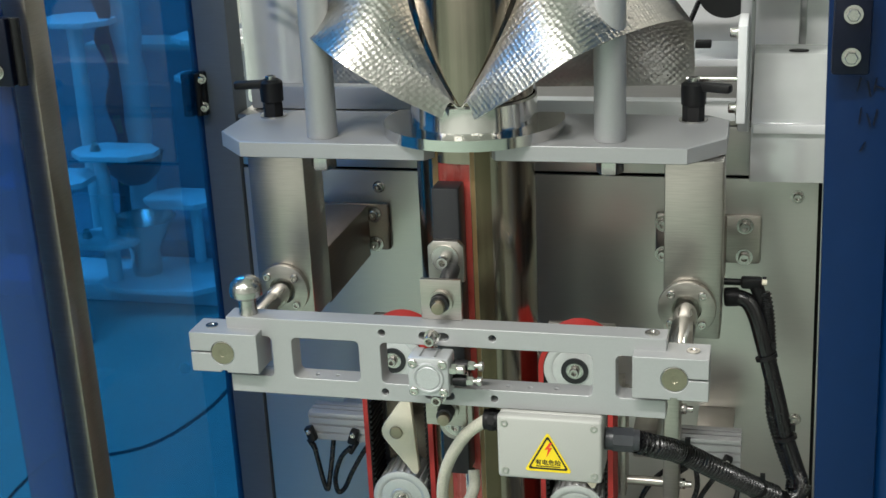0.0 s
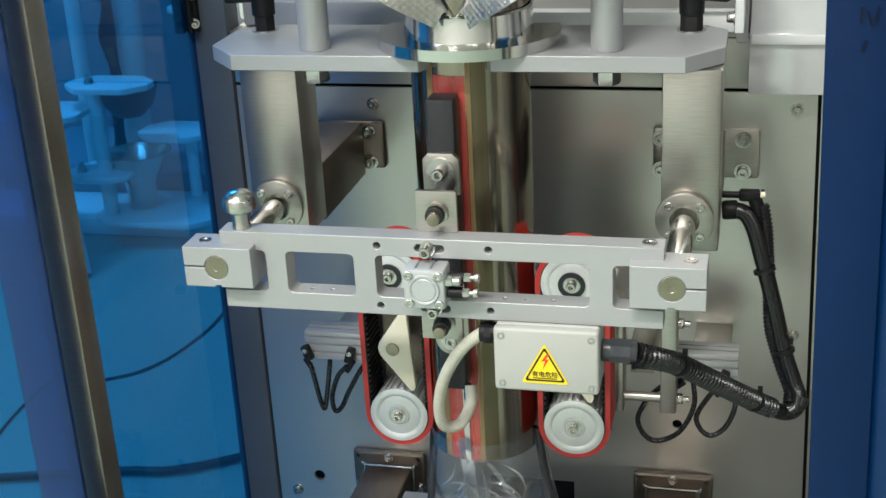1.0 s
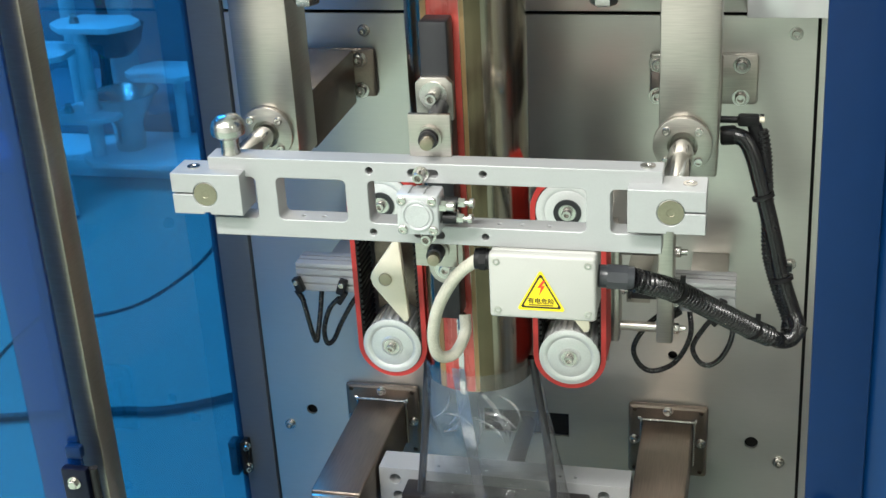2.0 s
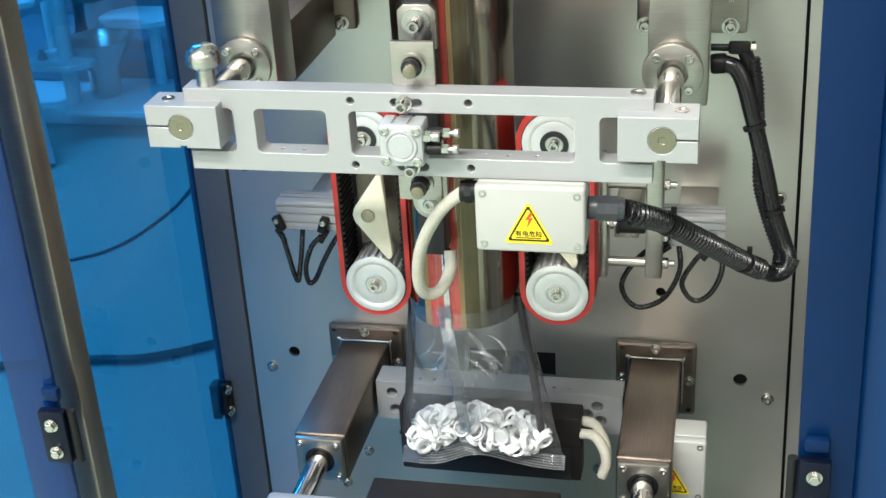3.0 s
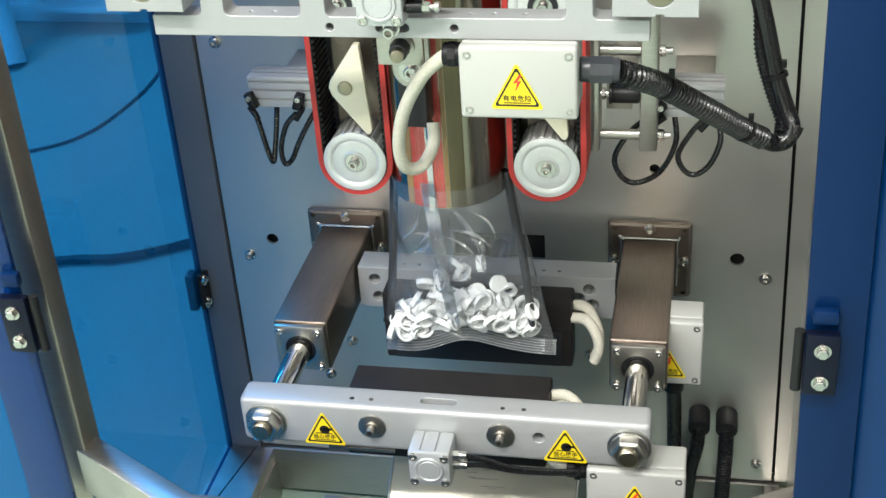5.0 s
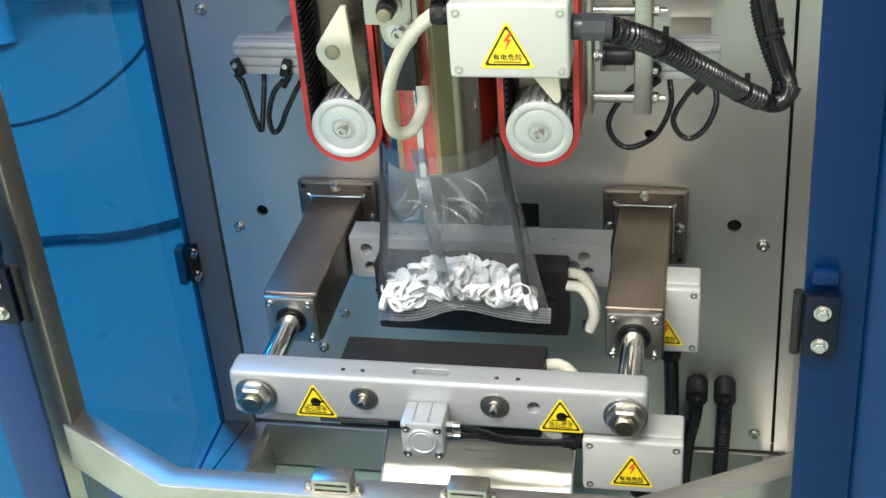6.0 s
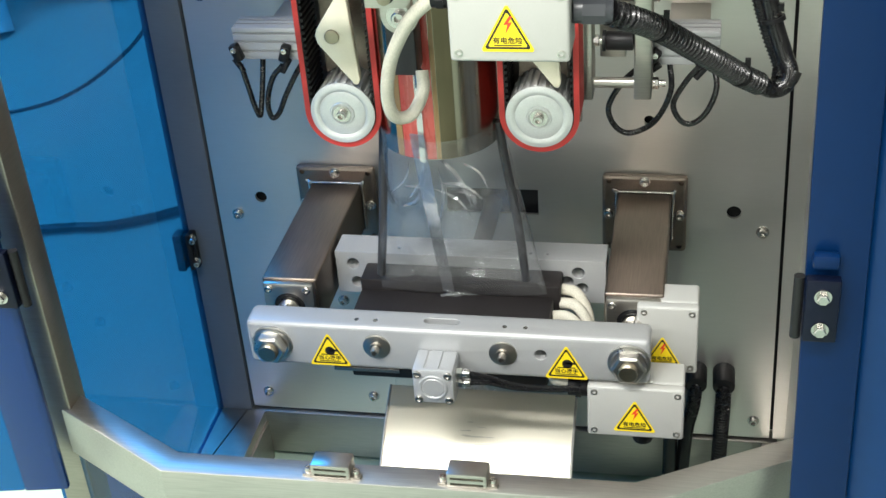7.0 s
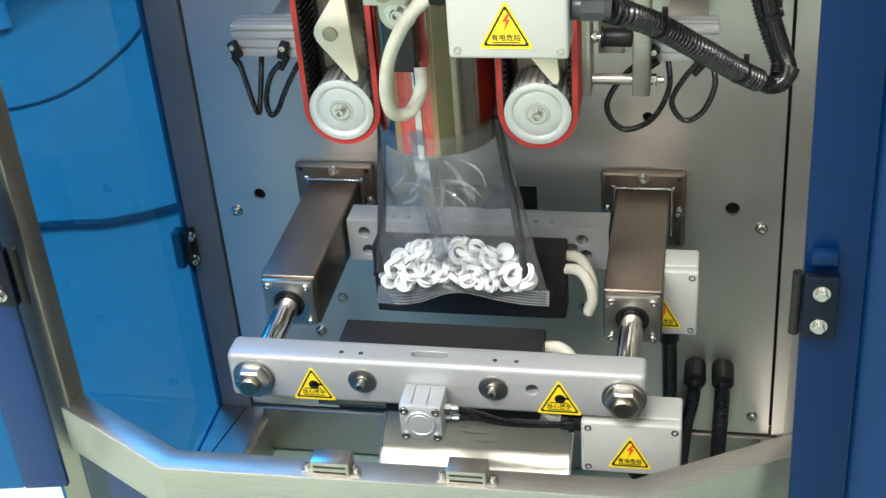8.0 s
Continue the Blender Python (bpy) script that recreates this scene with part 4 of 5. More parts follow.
def junction_box(p, x0, x1, y0, y1, z0, z1):
    part("case", box(x0, x1, y0 + 0.012, y1, z0, z1, 0.003, 3), WHITE, p)
    part("lid", box(x0 - 0.0004, x1 + 0.0004, y0, y0 + 0.0115, z0 - 0.0004, z1 + 0.0004, 0.003, 3), WHITE, p, "screwed-on lid")
    for x in (x0 + 0.0065, x1 - 0.0065):
        for z in (z0 + 0.007, z1 - 0.007):
            part("lid_screw", cap_screw((x, y0 + 0.0004, z), r=0.0036, h=0.0010), NUT, p)


jb = thing("junction_box", (0.10, -0.195, 1.217), "ivory junction box with a yellow danger sticker under the cross bar", "junction box", "junction boxes")
junction_box(jb, 0.0535, 0.1485, -0.222, -0.175, 1.2165, 1.2785)
sticker(jb, 0.100, 1.2255, 0.044, -0.2223, "\u6709\u7535\u5371\u9669", "bolt")
part("gland", join(cyl((0.036, -0.197, 1.262), (0.0535, -0.197, 1.262), 0.0098, seg=20, bevel=0.001), cyl((0.041, -0.197, 1.262), (0.047, -0.197, 1.262), 0.0112, seg=8)), BLACK, jb, "black cable gland")
part("hose_fitting", join(cyl((0.1485, -0.197, 1.2505), (0.180, -0.193, 1.2485), 0.0105, seg=24, bevel=0.001), cyl((0.156, -0.196, 1.2500), (0.174, -0.194, 1.249), 0.0118, seg=8)), FITTING, jb, "dark grey hose fitting")
solo("sleeved_cable", sweep([(0.044, -0.197, 1.262), (0.035, -0.195, 1.258), (0.013, -0.185, 1.235), (-0.010, -0.165, 1.192), (-0.021, -0.148, 1.150), (-0.020, -0.134, 1.122), (-0.008, -0.118, 1.116), (0.001, -0.104, 1.132), (0.000, -0.096, 1.150)], 0.0060, 14, 10),
     SLEEVE, "cream braided heat-proof cable sleeve", "cable")
hose = thing("corrugated_hose", (0.30, 0.0, 1.118), "black corrugated hose with cable ties", "hose")
part("hose", sweep([(0.177, -0.193, 1.2472), (0.192, -0.180, 1.237), (0.214, -0.14, 1.211), (0.249, -0.10, 1.173), (0.285, -0.05, 1.129), (0.303, -0.030, 1.111)], 0.0100, 18, 10, 0.0011, 0.0052), HOSE, hose)
part("wrapped_hose", sweep([(0.299, -0.034, 1.115), (0.315, -0.02, 1.101), (0.327, -0.016, 1.103), (0.331, -0.010, 1.114), (0.3255, -0.002, 1.128), (0.314, 0.005, 1.160), (0.304, 0.010, 1.200), (0.296, 0.014, 1.230), (0.287, 0.018, 1.262), (0.279, 0.022, 1.288), (0.270, 0.026, 1.303), (0.258, 0.028, 1.307)], 0.0086, 16, 10), HOSE, hose, "hose wrapped in smooth black tape")
part("second_hose", sweep([(0.322, -0.012, 1.108), (0.322, -0.002, 1.118), (0.311, 0.006, 1.145), (0.300, 0.014, 1.180), (0.297, 0.018, 1.215), (0.294, 0.022, 1.250), (0.291, 0.028, 1.285), (0.286, 0.032, 1.312)], 0.0068, 14, 8, 0.0006, 0.004), HOSE, hose, "thin corrugated hose")
part("hose_elbow", sweep([(0.318, -0.018, 1.104), (0.332, -0.016, 1.107), (0.337, -0.012, 1.116)], 0.0060, 14, 6), HOSE, hose)
part("plug", join(box(0.262, 0.284, 0.026, 0.038, 1.316, 1.328, 0.003), cyl((0.245, 0.032, 1.322), (0.264, 0.032, 1.322), 0.0036, seg=14), cyl((0.278, 0.033, 1.318), (0.288, 0.032, 1.292), 0.0072, seg=18), cyl((0.284, 0.034, 1.325), (0.288, 0.034, 1.325), 0.0030, seg=12)), BLACK, hose, "black angled sensor plug")
part("plug_tip", cyl((0.2835, 0.031, 1.323), (0.2885, 0.031, 1.323), 0.0032, seg=12), IVORY, hose, "small white plug tip")
part("gland", cyl((0.2453, 0.028, 1.306), (0.262, 0.029, 1.307), 0.0100, seg=20, bevel=0.003), BLACK, hose)
for tx, ty, tz, d in ((0.214, -0.14, 1.211, (0.035, 0.04, -0.038)), (0.285, -0.05, 1.129, (0.03, 0.045, -0.04)), (0.314, 0.005, 1.160, (-0.011, 0.006, 0.04)), (0.291, 0.016, 1.246, (-0.010, 0.005, 0.03))):
    a = Vector(d).normalized() * 0.002
    part("cable_tie", join(cyl(Vector((tx, ty, tz)) - a, Vector((tx, ty, tz)) + a, 0.0116, seg=18), box(tx + 0.004, tx + 0.009, ty - 0.003, ty + 0.002, tz + 0.009, tz + 0.016)), BLACK, hose)


# ---- lower arms ----
def lower_arm(cx):
    a = thing("jaw_arm", (cx, PY, 0.847), "heat-tinted square stainless arm welded to a wall plate", "machine arm", "jaw arms")
    part("wall_plate", cut(box(cx - 0.049, cx + 0.049, PY - 0.010, PY - 0.0005, 0.799, 0.9, 0.004), *[cyl((cx + sx * 0.041, PY - 0.03, 0.85 + sz * 0.043), (cx + sx * 0.041, PY - 0.004, 0.85 + sz * 0.043), 0.0032, seg=12) for sx in (-1, 1) for sz in (-1, 1)]), ARM, a)
    part("tube", box(cx - 0.0305, cx + 0.0305, -0.044, PY - 0.0105, 0.8165, 0.8785, 0.0025, 3), ARM, a)
    part("weld_bead", sweep([(cx - 0.032, PY - 0.012, 0.818), (cx - 0.032, PY - 0.012, 0.878), (cx - 0.030, PY - 0.012, 0.880), (cx + 0.030, PY - 0.012, 0.880), (cx + 0.032, PY - 0.012, 0.878), (cx + 0.032, PY - 0.012, 0.818)], 0.0022, 8, 8, 0.0006, 0.003), BOLT, a)
    for x, z in ((0, 0.893), (0.041, 0.85), (-0.041, 0.85)):
        part("bolt", cap_screw((cx + x, PY - 0.010, z), r=0.005, h=0.005, washer=0.0065), BOLT, a)
    part("end_plate", cut(box(cx - 0.0285, cx + 0.0285, -0.052, -0.0442, 0.8185, 0.8765, 0.003), cyl((cx, -0.1, 0.847), (cx, 0, 0.847), 0.0175, seg=36)), STEEL, a, "bushing plate with four screws")
    part("bushing", cut(cyl((cx, -0.0505, 0.847), (cx, -0.0443, 0.847), 0.0172, seg=36), cyl((cx, -0.1, 0.847), (cx, 0, 0.847), 0.0128, seg=32)), BLACK, a)
    for sx in (-1, 1):
        for sz in (-1, 1):
            part("end_screw", cap_screw((cx + sx * 0.0215, -0.052, 0.847 + sz * 0.0225), r=0.0042, h=0.0032), BOLT, a)


lower_arm(-0.178)
lower_arm(0.1915)

# ---- front jaw: beam on two shafts ----
F0 = -0.180
fj = thing("front_jaw", (0.0, F0, 0.847), "anodised aluminium sealing-jaw beam with yellow warning stickers", "sealing jaw", "sealing jaws")
bm = cut(box(-0.205, 0.212, F0, F0 + 0.034, 0.8195, 0.8735, 0.006, 3), box(-0.018, 0.019, F0 + 0.012, F0 + 0.0215, 0.862, 0.9, 0.0045, 3),
         cyl((0.103, F0 - 0.1, 0.850), (0.103, F0 + 0.05, 0.850), 0.0062, seg=24),
         *[cyl((x, F0 + 0.013, 0.862), (x, F0 + 0.013, 0.9), 0.0024, seg=12) for x in (-0.088, -0.068, 0.066, 0.087)])
part("beam", bm, ALU, fj, bevel=0.0005)
for x in (-0.088, -0.068, 0.066, 0.087):
    part("top_screw", lathe([(0, -0.0015), (0.0023, -0.0015), (0.0023, 0.0002), (0, 0.0002)], 12, pose(x, F0 + 0.013, 0.8735)), BOLT, fj)
for x in (-0.178, 0.1915):
    part("shaft", cyl((x, F0 + 0.001, 0.847), (x, 0.06, 0.847), 0.0123, seg=40, bevel=0.001), CHROME, fj, "polished guide shaft")
    part("shaft_thread", lathe([(0, 0.0205), (0.0088, 0.0205), (0.0102, 0.0190)] + [(0.0102 - 0.0006 * (k % 2), 0.0185 - 0.001 * k) for k in range(12)] + [(0, 0.004)], 32, pose(x, F0, 0.847, 90)), SHAFT, fj, "threaded shaft end")
    part("washer", lathe([(0.0125, 0), (0.0215, 0), (0.0215, 0.002), (0.0205, 0.0026), (0.0125, 0.0026)], 40, pose(x, F0 - 0.0002, 0.847, 90)), NUT, fj)
    part("nut", join(lathe([(0.0106, 0.0026), (0.0190, 0.0026), (0.0180, 0.0045), (0.0106, 0.0045)], 40, pose(x, F0, 0.847, 90)), flat_nut(x, F0 - 0.0044, 0.847, 0.0178, 0.0110, 0.0106)), NUT, fj, "large flanged steel nut")
for x in (-0.066, 0.065):
    part("spring_bolt", join(lathe([(0, 0), (0.0142, 0), (0.0142, 0.0016), (0.013, 0.0022), (0, 0.0022)], 36, pose(x, F0 - 0.0002, 0.850, 90)), cap_screw((x, F0 - 0.002, 0.850), r=0.0042, h=0.011), lathe([(0, 0), (0.0066, 0), (0.0066, 0.003), (0, 0.003)], 20, pose(x, F0 - 0.002, 0.850, 90))), STEEL, fj, "washer and socket screw")
sticker(fj, -0.1175, 0.8225, 0.045, F0 - 0.0002, "\u5f53\u5fc3\u70eb\u624b", "hot")
sticker(fj, 0.129, 0.8225, 0.045, F0 - 0.0002, "\u5f53\u5fc3\u70eb\u624b", "hot")
part("jaw_block", box(-0.107, 0.105, -0.1455, -0.0765, 0.782, 0.8495, 0.003), TEFLON, fj, "dark heater jaw wrapped in heat-proof cloth")
for k, (dy, dz) in enumerate(((0, 0), (0.018, 0.004))):
    part("sleeved_lead", sweep([(0.105, -0.110 + dy, 0.832 + dz), (0.120, -0.108 + dy, 0.835), (0.134, -0.112 + dy, 0.824), (0.142, -0.118 + dy, 0.80)], 0.0062, 12, 6), SLEEVE, fj, "cream braided lead")
part("clip", box(-0.115, -0.045, F0 + 0.001, F0 + 0.02, 0.8155, 0.8192), BOLT, fj)
part("cylinder_body", cut(box(-0.0225, 0.0195, F0 - 0.036, F0 - 0.0003, 0.8085, 0.8505, 0.003), *[box(x, x + 0.0035, F0 - 0.032, F0 + 0.01, 0.8485, 0.86) for x in (-0.011, 0.004)]), ALU_CAST, fj, "small square air cylinder")
part("cylinder_cap", lathe([(0, 0.0015), (0.0105, 0.0015), (0.0115, 0.0005), (0.0125, 0.0018), (0.0140, 0.0018), (0.0150, 0.0), (0, -0.002)], 36, pose(-0.0015, F0 - 0.0362, 0.8295, 90)), ALU_CAST, fj)
for sx in (-1, 1):
    for sz in (-1, 1):
        part("corner_screw", cap_screw((-0.0015 + sx * 0.0155, F0 - 0.036, 0.8295 + sz * 0.0155), r=0.0042, h=0.0022), BOLT, fj)
for dz in (0.008, -0.004):
    part("fitting", join(cyl((0.0195, F0 - 0.02, 0.8295 + dz), (0.026, F0 - 0.02, 0.8295 + dz), 0.0052, seg=6), cyl((0.026, F0 - 0.02, 0.8295 + dz), (0.034, F0 - 0.02, 0.8295 + dz), 0.0044, seg=16, bevel=0.0006)), BOLT, fj)
    part("air_line", sweep([(0.033, F0 - 0.02, 0.8295 + dz), (0.05, F0 - 0.018, 0.8275 + dz * 0.6), (0.078, F0 - 0.012, 0.817 + dz * 0.3), (0.11, F0 - 0.008, 0.8135 + dz * 0.2), (0.142, F0 - 0.005, 0.8135 + dz * 0.2)], 0.0026, 8, 6), HOSE, fj, "black air line")
junction_box(fj, 0.150, 0.2465, F0 - 0.002, F0 + 0.046, 0.7525, 0.8155)
sticker(fj, 0.1975, 0.7605, 0.044, F0 - 0.0022, "\u6709\u7535\u5371\u9669", "bolt")
part("gland", join(cyl((0.128, F0 + 0.022, 0.797), (0.150, F0 + 0.022, 0.797), 0.0105, seg=20, bevel=0.001), cyl((0.136, F0 + 0.022, 0.797), (0.142, F0 + 0.022, 0.797), 0.0122, seg=8)), BLACK, fj)
part("sleeved_lead", sweep([(0.131, F0 + 0.022, 0.797), (0.114, F0 + 0.028, 0.799), (0.106, F0 + 0.040, 0.812)], 0.0062, 12, 5), SLEEVE, fj, "cream braided lead")
part("lower_gland", cyl((0.205, F0 + 0.024, 0.73), (0.205, F0 + 0.024, 0.7525), 0.0105, seg=18, bevel=0.001), BLACK, fj)

# ---- rear jaw ----
R0 = 0.082
rj = thing("rear_jaw", (0.0, R0, 0.847), "aluminium rear jaw beam with holes and a dark heater block", "sealing jaw", "sealing jaws")
part("beam", cut(box(-0.144, 0.158, R0, R0 + 0.036, 0.8195, 0.8735), *[cyl((x, R0 - 0.05, z), (x, R0 + 0.1, z), 0.0068, seg=24) for x, z in ((-0.124, 0.858), (-0.121, 0.834), (0.128, 0.858), (0.116, 0.846), (0.132, 0.838))],
     *[cyl((x, R0 + 0.012, 0.862), (x, R0 + 0.012, 0.9), 0.0022, seg=10) for x in (0.075, 0.093, -0.09, -0.072)]), ALU, rj, bevel=0.0007)
part("jaw_block", box(-0.108, 0.112, 0.0475, R0 - 0.0005, 0.772, 0.8615, 0.003), TEFLON, rj, "dark heater jaw wrapped in heat-proof cloth")
# groove is not cut: a black bar on the face paints its shade
part("jaw_groove_shade", box(-0.1085, 0.1125, 0.0468, 0.060, 0.822, 0.8255), DARK, rj)
part("clamp_strip", box(-0.095, 0.10, 0.0455, 0.0475, 0.774, 0.8195, 0.0008), HEATER, rj)
for k in range(2):
    part("sleeved_lead", sweep([(0.112, 0.065 - 0.012 * k, 0.848 - 0.010 * k), (0.128, 0.061 - 0.012 * k, 0.846 - 0.008 * k), (0.140, 0.052 - 0.010 * k, 0.828 - 0.004 * k), (0.143, 0.046 - 0.008 * k, 0.806), (0.138, 0.044 - 0.006 * k, 0.790)], 0.0062, 12, 7), SLEEVE, rj, "cream braided lead")
part("push_rod", cyl((0.01, R0 + 0.036, 0.846), (0.01, 0.30, 0.846), 0.011, seg=24), SPRING, rj)
part("side_bracket", box(0.1585, 0.215, R0 + 0.010, R0 + 0.014, 0.79, 0.812), STEEL, rj)
rjb = [0.196, 0.2575, -0.001, 0.045, 0.7935, 0.875]
part("bracket_leg", box(0.196, 0.215, 0.0455, R0 + 0.012, 0.793, 0.80), STEEL, rj)
junction_box(rj, *rjb)
sticker(rj, 0.222, 0.803, 0.040, -0.0012, "\u6709\u7535\u5371\u9669", "bolt")
part("lower_gland", cyl((0.228, 0.02, 0.772), (0.228, 0.02, 0.7935), 0.0115, seg=18, bevel=0.001), BLACK, rj)

# ---- cables into the lower panel ----
for (x, z, pts, rib) in ((0.259, 0.622, [(0.259, PY, 0.622), (0.259, 0.150, 0.618), (0.257, 0.142, 0.59), (0.250, 0.14, 0.55), (0.245, 0.13, 0.48), (0.24, 0.12, 0.432)], 0.0),
                         (0.293, 0.622, [(0.293, PY, 0.622), (0.293, 0.150, 0.618), (0.293, 0.140, 0.59), (0.292, 0.139, 0.54), (0.290, 0.13, 0.47), (0.285, 0.12, 0.432)], 0.0008)):
    cb = thing("panel_cable", (x, PY, z), "black cable hose with a gland in the back panel", "cable", "panel cables")
    part("gland", cyl((x, 0.142, z - 0.004), (x, PY - 0.0005, z), 0.0135, seg=20, bevel=0.002), BLACK, cb)
    part("hose", sweep(pts, 0.009, 14, 8, rib, 0.0042), HOSE, cb)
solo("box_cable", sweep([(0.226, 0.08, 0.78), (0.226, 0.10, 0.74), (0.228, 0.12, 0.66), (0.23, 0.13, 0.56), (0.23, 0.12, 0.432)], 0.009, 14, 8), HOSE, "black cable hanging behind the jaw arm", "cable")

# ---- outfeed chute ----
prof = [(-0.02, 0.722), (-0.06, 0.700), (-0.10, 0.668), (-0.13, 0.632), (-0.15, 0.59), (-0.16, 0.54), (-0.165, 0.48), (-0.165, 0.432)]
sm = smooth_path([(0, a, b) for a, b in prof], 6)
bm = bmesh.new()
rows = [[bm.verts.new((x, p.y, p.z)) for p in sm] for x in (-0.083, 0.128)]
for i in range(len(sm) - 1):
    bm.faces.new((rows[0][i], rows[0][i + 1], rows[1][i + 1], rows[1][i]))
bmesh.ops.solidify(bm, geom=bm.faces[:], thickness=0.0015)
ch = thing("outfeed_chute", (0.02, 0.0, 0.43), "curved cream steel outfeed chute below the jaws", "chute")
part("slide", bm, CHUTE, ch)
for cx_ in (-0.0835, 0.1285):
    part("edge_bead", sweep([(cx_, a, b) for a, b in prof], 0.0016, 8, 4), STEEL_H, ch)


# ---- latches on the front rail ----
def rail_latch(x, y):
    l = thing("door_latch", (x, y, 0.872), "folded stainless door latch bracket on the front rail", "latch", "door latches")
    part("housing", cut(box(x - 0.0175, x + 0.0175, y - 0.010, y + 0.010, 0.8722, 0.8865, 0.0012), box(x - 0.0145, x + 0.0145, y - 0.03, y - 0.006, 0.8748, 0.8772), box(x - 0.0145, x + 0.0145, y - 0.03, y - 0.006, 0.8808, 0.8832)), STEEL, l)
    for s in (-1, 1):
        part("ear", prism([(x + s * 0.0175, y - 0.009), (x + s * 0.026, y - 0.008), (x + s * 0.027, y - 0.004), (x + s * 0.025, y + 0.003), (x + s * 0.0175, y + 0.006)], "z", 0.8722, 0.8745), STEEL, l)
        part("screw", cap_screw((x + s * 0.022, y - 0.003, 0.8745), (0, 0, 1), 0.0032, 0.004), BOLT, l)


rail_latch(-0.0545, -0.334)
rail_latch(0.0665, -0.333)

# ---- film: sleeve under the tube, bags, falling rings ----
SY, SZ, PULL = -0.012, 0.842, 0.195


def loft(z0, z1, n, half, thick, cy, seg=64, wrinkle=0.0, drift=0.013):
    bm, rings = bmesh.new(), []
    for i in range(n + 1):
        s = i / n
        z = z0 + (z1 - z0) * s
        a, b, y = half(s), thick(s), cy(s)
        ring = []
        for k in range(seg):
            q = 2 * math.pi * k / seg
            p = Vector((TX + drift * s + a * math.cos(q), y + b * math.sin(q), z))
            if wrinkle:
                p.y += wrinkle * math.sin(math.pi * s) * noise.noise((p.x * 30, p.y * 12, z * 22))
            ring.append(bm.verts.new(p))
        rings.append(ring)
    for a, b in zip(rings, rings[1:]):
        for k in range(seg):
            bm.faces.new((a[k], a[(k + 1) % seg], b[(k + 1) % seg], b[k]))
    bmesh.ops.recalc_face_normals(bm, faces=bm.faces)
    return bm


fs = thing("film_sleeve", (TX, TY, SZ), "clear plastic film hanging from the forming tube", "film")
part("film", loft(TB + 0.02, SZ + 0.010, 36, lambda s: mix_of(TR + 0.0012, 0.0915, max(0, s * 1.1 - 0.1)), lambda s: mix_of(TR + 0.0012, 0.007, max(0, s * 1.1 - 0.1) ** 1.6), lambda s: mix_of(TY, SY, s), 96, 0.020), FILM, fs)
fin = bmesh.new()
col = [(fin.verts.new((TX - 0.018 + 0.010 * s, mix_of(TY - TR - 0.002, SY - 0.006, s ** 1.2) - 0.001, mix_of(TB + 0.03, SZ + 0.012, s))), fin.verts.new((TX - 0.003 + 0.008 * s, mix_of(TY - TR - 0.002, SY - 0.006, s ** 1.2) - 0.003, mix_of(TB + 0.03, SZ + 0.012, s)))) for s in [k / 24 for k in range(25)]]
for a, b in zip(col, col[1:]):
    fin.faces.new((a[0], a[1], b[1], b[0]))
# milky strip painted as the white highlight along the film seam
part("film_highlight", strip(-9, -3.5, TB - 0.002, 1.235, TR + 0.0026), SEAL, fs, "milky strip drawn as the film's highlight on the tube")
part("fin_seam", fin, SEAL, fs, "milky welded seam")


def seal_strip():
    """Ribbed weld across the film, drooping at both ends and arched in the middle."""
    bm, rows, cols, ribs = bmesh.new(), [], 72, 12
    for k in range(cols + 1):
        u = k / cols
        x = -0.0885 + 0.1905 * u
        low = SZ - 0.011 + 0.011 * u + 0.015 * math.exp(-((x + 0.002) / 0.036) ** 2)
        tall = 0.0165 - 0.003 * u
        wave = 0.004 * math.sin(x * 46)
        rows.append([bm.verts.new((x, SY + wave - 0.010 + 0.010 * j / ribs + (0.0011 if j % 2 else -0.0011), low + tall * j / ribs)) for j in range(ribs + 1)])
    for a, b in zip(rows, rows[1:]):
        for j in range(ribs):
            bm.faces.new((a[j], b[j], b[j + 1], a[j + 1]))
    return bm


def crease(x0, z0, x1, z1, w, y):
    """A narrow bowed fold in the film, thin at both ends."""
    bm, rows, n = bmesh.new(), [], 12
    d = Vector((x1 - x0, 0, z1 - z0))
    side = Vector((-d.z, 0, d.x)).normalized()
    for k in range(n + 1):
        u = k / n
        p = Vector((x0, y, z0)) + d * u + side * (0.006 * math.sin(math.pi * u))
        half = side * (w * math.sin(math.pi * (0.06 + 0.88 * u)))
        rows.append([bm.verts.new(p - half), bm.verts.new(p + Vector((0, -w * 0.9, 0))), bm.verts.new(p + half)])
    for a, b in zip(rows, rows[1:]):
        for j in range(2):
            bm.faces.new((a[j], a[j + 1], b[j + 1], b[j]))
    return bm


for x0, z0, x1, z1, w in ((-0.012, 1.030, -0.034, 0.975, 0.0020), (-0.006, 1.028, 0.030, 0.968, 0.0024), (-0.036, 0.990, -0.006, 0.972, 0.0018), (0.002, 0.995, 0.042, 0.978, 0.0018), (-0.010, 0.985, 0.028, 0.955, 0.0014), (-0.030, 1.020, -0.050, 0.985, 0.0012), (0.025, 1.020, 0.048, 0.990, 0.0014), (-0.004, 1.005, -0.010, 0.930, 0.0016), (0.018, 0.985, 0.034, 0.965, 0.0026), (-0.022, 0.985, -0.040, 0.966, 0.0022)):
    part("crease", crease(x0, z0 + 0.014, x1, z1 + 0.014, w * 1.25, TY - TR * (0.25 + 0.75 * max(0.0, (z1 - 0.86) / 0.17)) - 0.004), FOLD, fs)


